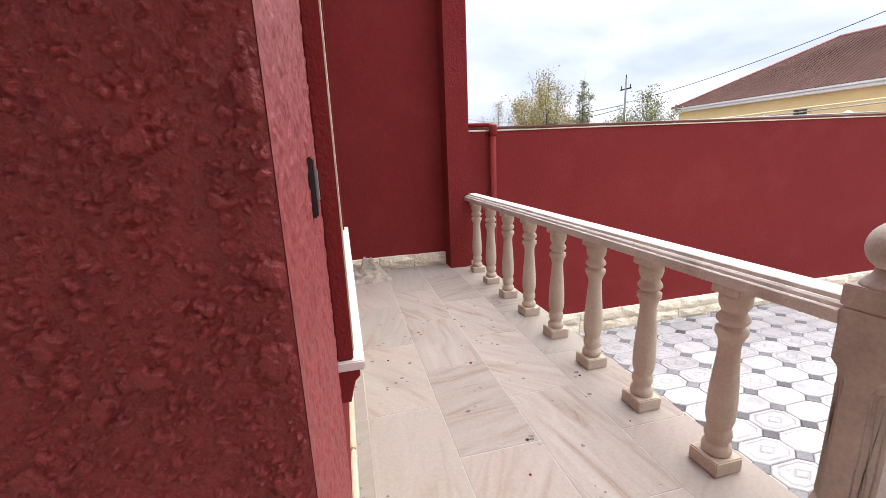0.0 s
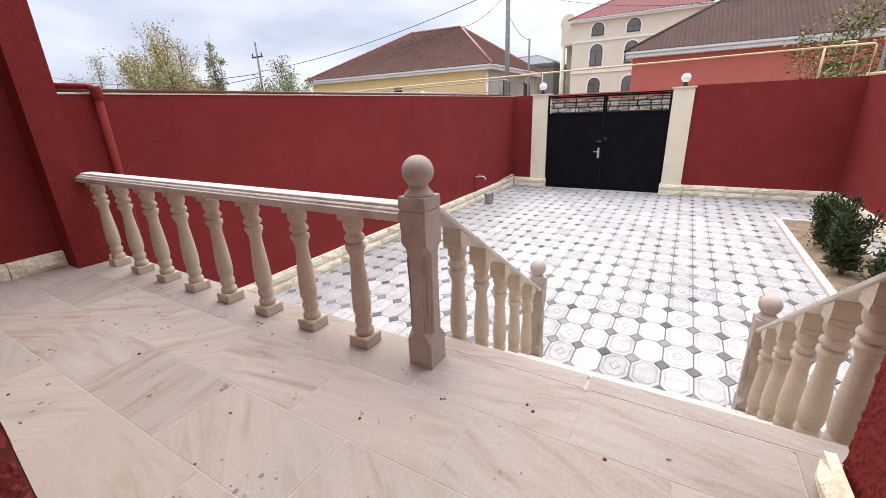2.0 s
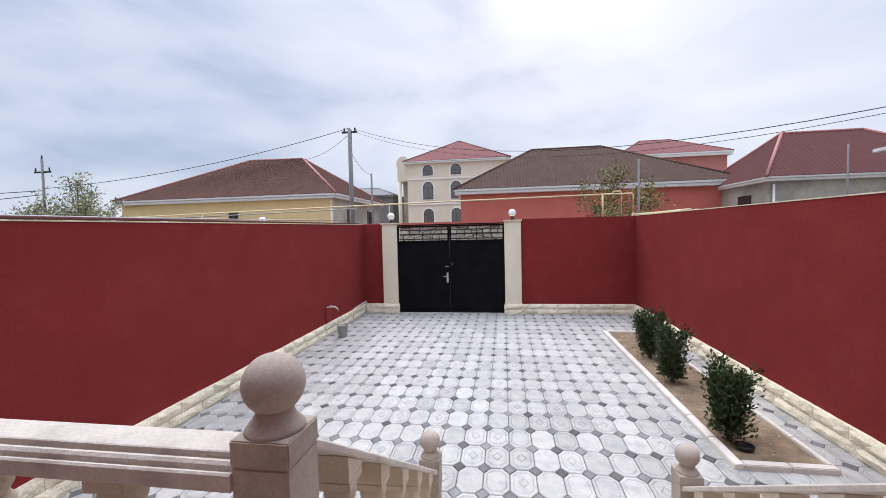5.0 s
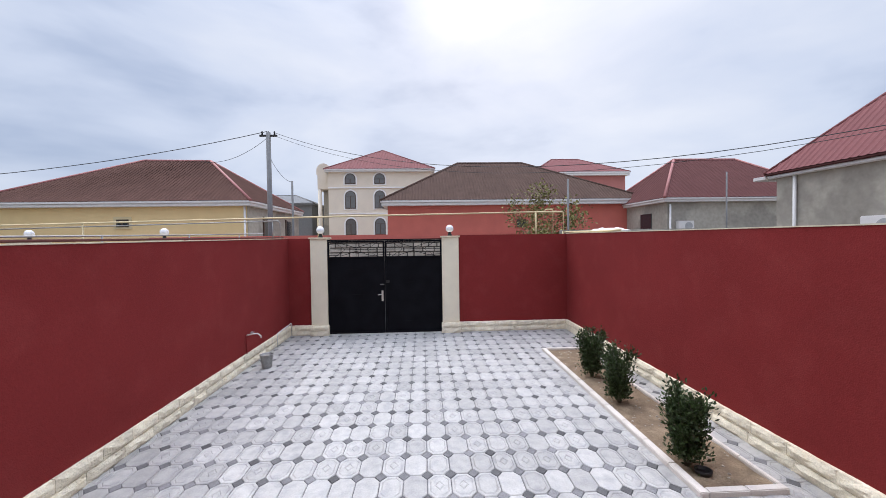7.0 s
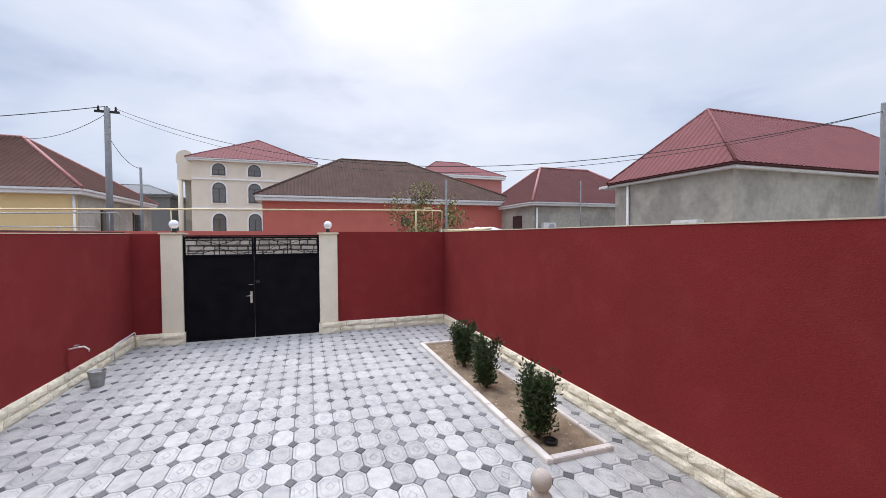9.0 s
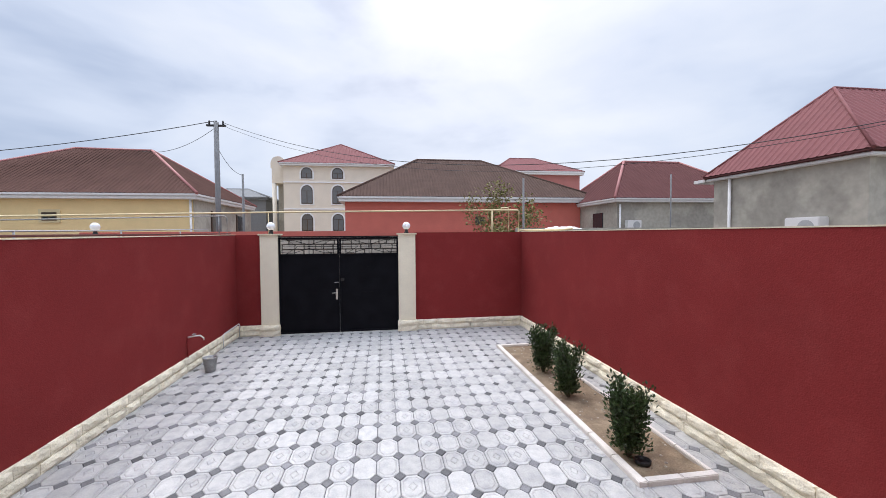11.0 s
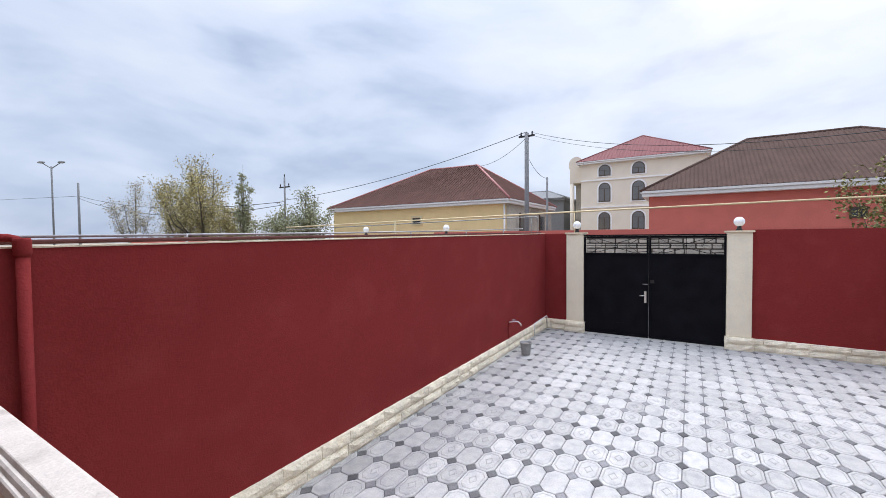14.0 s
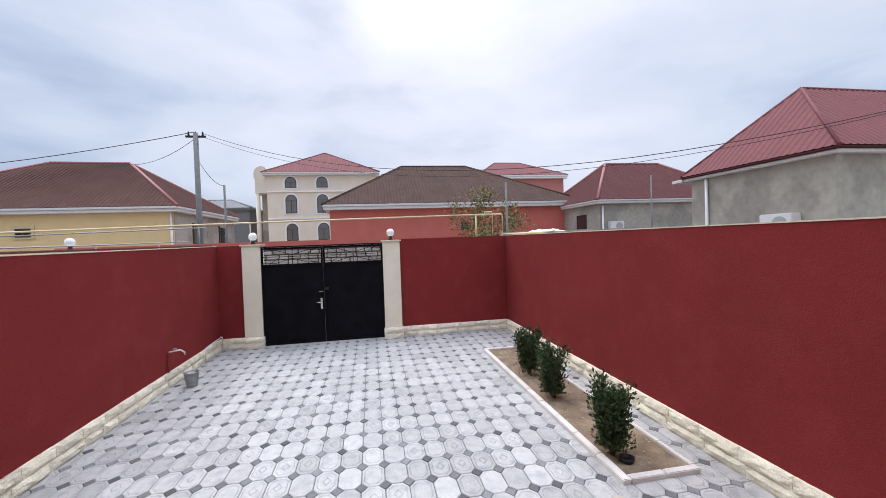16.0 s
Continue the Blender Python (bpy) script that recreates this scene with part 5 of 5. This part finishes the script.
tree("round_tree", 19.0, 32.0, 5.6, 3.6, M_AUTUMN, 6500, 0.095, 27, "low yellowing tree behind the wall", 0.1, 9)
tree("round_tree", 20.0, 38.3, 5.4, 3.6, M_AUTUMN, 5000, 0.095, 28, "low yellowing bush behind the wall", 0.1, 9)
tree("garden_tree", 15.5, -3.7, 4.4, 2.8, M_GARDENL, 5600, 0.07, 26, "small green tree beside the gas pipe", 0.045, 8)

# ---- skirting stones along the walls ----
def skirting(name, length, place, seed, label, parent_at):
    r = random.Random(seed)
    ob = thing(name, *parent_at, label, "skirting", kind="structure")
    inv = Matrix.Translation(-Vector(parent_at))
    for row in range(2):
        s = 0.0
        z = 0.14 * row
        while s < length - 0.02:
            w = min(r.uniform(0.34, 0.62), length - s)
            bm = rock_block(0.05 - 0.008 * row, w - 0.006, 0.134, r.randrange(9999), (0, 0, 0))
            bmesh.ops.transform(bm, matrix=inv @ place(s, z, row), verts=bm.verts[:])
            bmesh.ops.recalc_face_normals(bm, faces=bm.faces[:])
            part("stone", bm, M_ROCK, ob)
            s += w
    return ob


turn_n = Matrix(((0, 1, 0, 0), (1, 0, 0, 0), (0, 0, 1, 0), (0, 0, 0, 1)))
skirting("skirting", 10.36, lambda s, z, k: Matrix.Translation((1.42 + s, WL - 0.05 + 0.008 * k, z - 0.01)) @ turn_n, 1, "two courses of rock-faced cream stone along the wall foot", (1.42, WL, 0))
skirting("skirting", 10.36, lambda s, z, k: Matrix.Translation((1.42 + s, WR + 0.05 - 0.008 * k, z - 0.01)) @ turn_n @ Matrix.Diagonal((-1, 1, 1, 1)), 2, "two courses of rock-faced cream stone along the wall foot", (1.42, WR, 0))
skirting("skirting", 0.55, lambda s, z, k: Matrix.Translation((WE - 0.05 + 0.008 * k, 3.77 + s, z - 0.01)), 3, "rock-faced cream stone beside the gate", (WE, 3.77, 0))
skirting("skirting", 2.91, lambda s, z, k: Matrix.Translation((WE - 0.05 + 0.008 * k, WR + 0.05 + s, z - 0.01)), 5, "rock-faced cream stone beside the gate", (WE, WR, 0))
# low skirting on the porch
psk = thing("skirting", 0.5, 4.22, P, "hewn cream stone skirting on the porch", "skirting", kind="structure")
for i, (a, b) in enumerate(((0.01, 0.34), (0.345, 0.70), (0.705, 1.045))):
    bm = rock_block(0.04, b - a, 0.13, 40 + i)
    bmesh.ops.transform(bm, matrix=Matrix.Translation((a - 0.5, -0.01, 0)) @ turn_n, verts=bm.verts[:])
    bmesh.ops.recalc_face_normals(bm, faces=bm.faces[:])
    part("stone", bm, M_ROCK, psk)
for i, (a, b) in enumerate(((0.6, 1.5), (1.505, 2.6), (2.605, 3.6), (3.605, 4.19))):
    part("strip", box(XF - 0.5, XF + 0.02 - 0.5, a - 4.22, b - 4.22, 0, 0.1, 0.004), M_CREAM, psk)
pst = thing("pillar_stone", 1.18, -0.78, P, "hewn cream stone at the pillar's foot", "skirting", kind="structure")
bm = rock_block(0.03, 0.45, 0.1, 61)
bmesh.ops.transform(bm, matrix=Matrix.Translation((-0.32, 0.17, 0)) @ turn_n @ Matrix.Diagonal((-1, 1, 1, 1)), verts=bm.verts[:])
bmesh.ops.recalc_face_normals(bm, faces=bm.faces[:])
part("stone", bm, M_ROCK, pst)

# ---- porch slabs ----
floor = thing("floor", 0.7, 0, P - 0.024, "veined beige stone slabs on the porch", "floor", kind="structure")
part("joint_bed", box(-0.62 - 0.7, 1.385 - 0.7, -3.13, 4.24, 0.001, 0.0232), M_GROUT, floor)
part("joint_bed", box(1.396 - 0.7, 1.47 - 0.7, -0.88, 0.9, 0.001, 0.0225), M_GROUT, floor)
COLS = [(-0.62, -0.28), (-0.28, 0.06), (0.06, 0.385), (0.385, 0.725), (0.725, 1.075), (1.075, 1.40)]
SHIFT = [0.2, 0.47, 1.80, 0.79, 0.44, 0.09]
for (a, b), s in zip(COLS, SHIFT):
    y = s - 0.665 * 8
    while y < 4.24:
        y0, y1 = max(y, -3.13), min(y + 0.665, 4.24)
        if y1 - y0 > 0.05:
            b2 = b
            if b > 1.39 and -0.9 < (y0 + y1) / 2 < 0.85:
                b2 = 1.395
            part("slab", box(a + 0.0018 - 0.7, b2 - 0.0018 - 0.7, y0 + 0.0018, y1 - 0.0018, 0.002, 0.024, 0.0008), M_SLAB, floor)
        y += 0.665
for y0, y1 in ((-0.88, 0.0985), (0.1, 0.91)):
    part("slab", box(1.3975 - 0.7, 1.51 - 0.7, y0, y1, 0.002, 0.0245, 0.006), M_SLAB, floor)
debris = bmesh.new()
r = random.Random(8)
for _ in range(26):
    x, y = r.uniform(0.1, 1.2), r.uniform(-0.6, 3.6)
    k = r.uniform(0.003, 0.009)
    lathe([(k, 0), (k * 0.8, k * 0.5), (k * 0.2, k * 0.7)], 5, x, y, P + 0.0005, debris)
stains = bmesh.new()
for _ in range(110):
    x, y = r.uniform(0.0, 1.15), r.uniform(-0.8, 3.0)
    for _k in range(r.choice((1, 1, 2, 3))):
        k = r.uniform(0.004, 0.014)
        cx, cy = x + r.uniform(-0.03, 0.03), y + r.uniform(-0.03, 0.03)
        rim = [stains.verts.new((cx + k * r.uniform(0.6, 1.2) * math.cos(q * 0.785), cy + 0.8 * k * r.uniform(0.6, 1.2) * math.sin(q * 0.785), P + 0.0006)) for q in range(8)]
        stains.faces.new(rim)
solid("cement_spots", stains, M_STAIN, "thin grey cement spots on the slabs", "stain", kind="stuff")
solid("paint_flecks", debris, M_RED, "dried paint drops and grit on the slabs", "debris", kind="stuff")

# ---- yard pavers ----
PX, PY, X0, Y0 = 0.401, 0.2465, 5.16, 0.53
DX, DY = 0.080, 0.0660     # half diagonals of the small rhombs


def octo(bm, cx, cy, motif):
    hx, hy = PX / 2 - 0.004, PY / 2 - 0.004
    ax, ay = hx - DX + 0.003, hy - DY + 0.003
    o = [(-ax, -hy), (ax, -hy), (hx, -ay), (hx, ay), (ax, hy), (-ax, hy), (-hx, ay), (-hx, -ay)]
    lo = [bm.verts.new((cx + x, cy + y, -0.03)) for x, y in o]
    md = [bm.verts.new((cx + x, cy + y, -0.006)) for x, y in o]
    hi = [bm.verts.new((cx + x * 0.97, cy + y * 0.955, 0)) for x, y in o]
    for i in range(8):
        j = (i + 1) % 8
        bm.faces.new((lo[i], lo[j], md[j], md[i]))
        bm.faces.new((md[i], md[j], hi[j], hi[i]))
    if not motif:
        bm.faces.new(hi)
        return
    z = 0.001
    last = hi
    # a groove round the raised middle field
    for k, zz in ((0.84, 0.0), (0.785, -0.007), (0.71, z)):
        inn = [bm.verts.new((cx + x * k, cy + y * (k - 0.02), zz)) for x, y in o]
        for i in range(8):
            j = (i + 1) % 8
            bm.faces.new((last[i], last[j], inn[j], inn[i]))
        last = inn
    if motif == 1:
        bm.faces.new(last)
    if motif == 2:
        d = [(-0.085, 0), (0, -0.055), (0.085, 0), (0, 0.055)]
        a = [bm.verts.new((cx + x, cy + y, z)) for x, y in d]
        # the field runs from the eight corners to the rhomb's four
        for f in ((last[7], last[0], a[0]), (last[0], a[1], a[0]), (last[0], last[1], a[1]), (last[1], a[2], a[1]), (last[1], last[2], a[2]), (last[2], last[3], a[2]),
                  (last[3], last[4], a[2]), (last[4], a[3], a[2]), (last[4], last[5], a[3]), (last[5], a[0], a[3]), (last[5], last[6], a[0]), (last[6], last[7], a[0])):
            bm.faces.new(f)
        prev = a
        for k, zz in ((0.82, -0.0065), (0.6, z + 0.001)):
            b = [bm.verts.new((cx + x * k, cy + y * k, zz)) for x, y in d]
            for i in range(4):
                j = (i + 1) % 4
                bm.faces.new((prev[i], prev[j], b[j], b[i]))
            prev = b
        bm.faces.new(prev)


def rhomb(bm, cx, cy):
    d = [(-DX, 0), (0, -DY), (DX, 0), (0, DY)]
    lo = [bm.verts.new((cx + x * 0.94, cy + y * 0.94, -0.03)) for x, y in d]
    md = [bm.verts.new((cx + x * 0.94, cy + y * 0.94, -0.006)) for x, y in d]
    hi = [bm.verts.new((cx + x * 0.85, cy + y * 0.85, -0.001)) for x, y in d]
    for i in range(4):
        j = (i + 1) % 4
        bm.faces.new((lo[i], lo[j], md[j], md[i]))
        bm.faces.new((md[i], md[j], hi[j], hi[i]))
    bm.faces.new(hi)


paving = thing("pavement", 0, 0, 0, "pale octagonal concrete pavers with small dark rhombs", "paving", kind="structure")
shapes = []
for k in range(3):
    bm = bmesh.new()
    octo(bm, 0, 0, k)
    shapes.append(mesh_of("paver", bm, M_PAVE))
bm = bmesh.new()
rhomb(bm, 0, 0)
small = mesh_of("paver_inset", bm, M_DIAM)
far_o, far_r = bmesh.new(), bmesh.new()
r = random.Random(5)


def in_bed(x, y):
    return BX0 + 0.24 < x < BX1 - 0.24 and BY0 + 0.16 < y < BY1 - 0.2


for i in range(-10, 19):
    for j in range(-18, 18):
        cx, cy = X0 + PX * (i + 0.5), Y0 + PY * (j + 0.5)
        dx, dy = X0 + PX * i, Y0 + PY * j
        near = -5 <= i <= 4 and -8 <= j <= 11
        motif = r.choice((0, 1, 1, 2, 2))
        lift = r.uniform(-0.0015, 0.0015)
        if WR - 0.07 < cy < WL + 0.07 and 1.4 < cx < 11.98 and not in_bed(cx, cy) and not (cx < 2.9 and -0.8 < cy < 0.85):
            if near:
                ob = new("paver", shapes[motif])
                ob.parent, ob.location = paving, (cx, cy, lift)
                ob.rotation_euler = (r.uniform(-0.006, 0.006), r.uniform(-0.006, 0.006), 0)
            else:
                octo(far_o, cx, cy, motif)
        if WR - 0.02 < dy < WL + 0.02 and 1.4 < dx < 11.95 and not in_bed(dx, dy) and not (dx < 2.9 and -0.8 < dy < 0.85):
            if near:
                ob = new("paver_inset", small)
                ob.parent, ob.location = paving, (dx, dy, lift - 0.001)
            else:
                rhomb(far_r, dx, dy)
ob = part("far_pavers", far_o, M_PAVE_I, paving)
tagged(ob, kind="stuff")
ob = part("far_insets", far_r, M_DIAM_I, paving)
tagged(ob, kind="stuff")
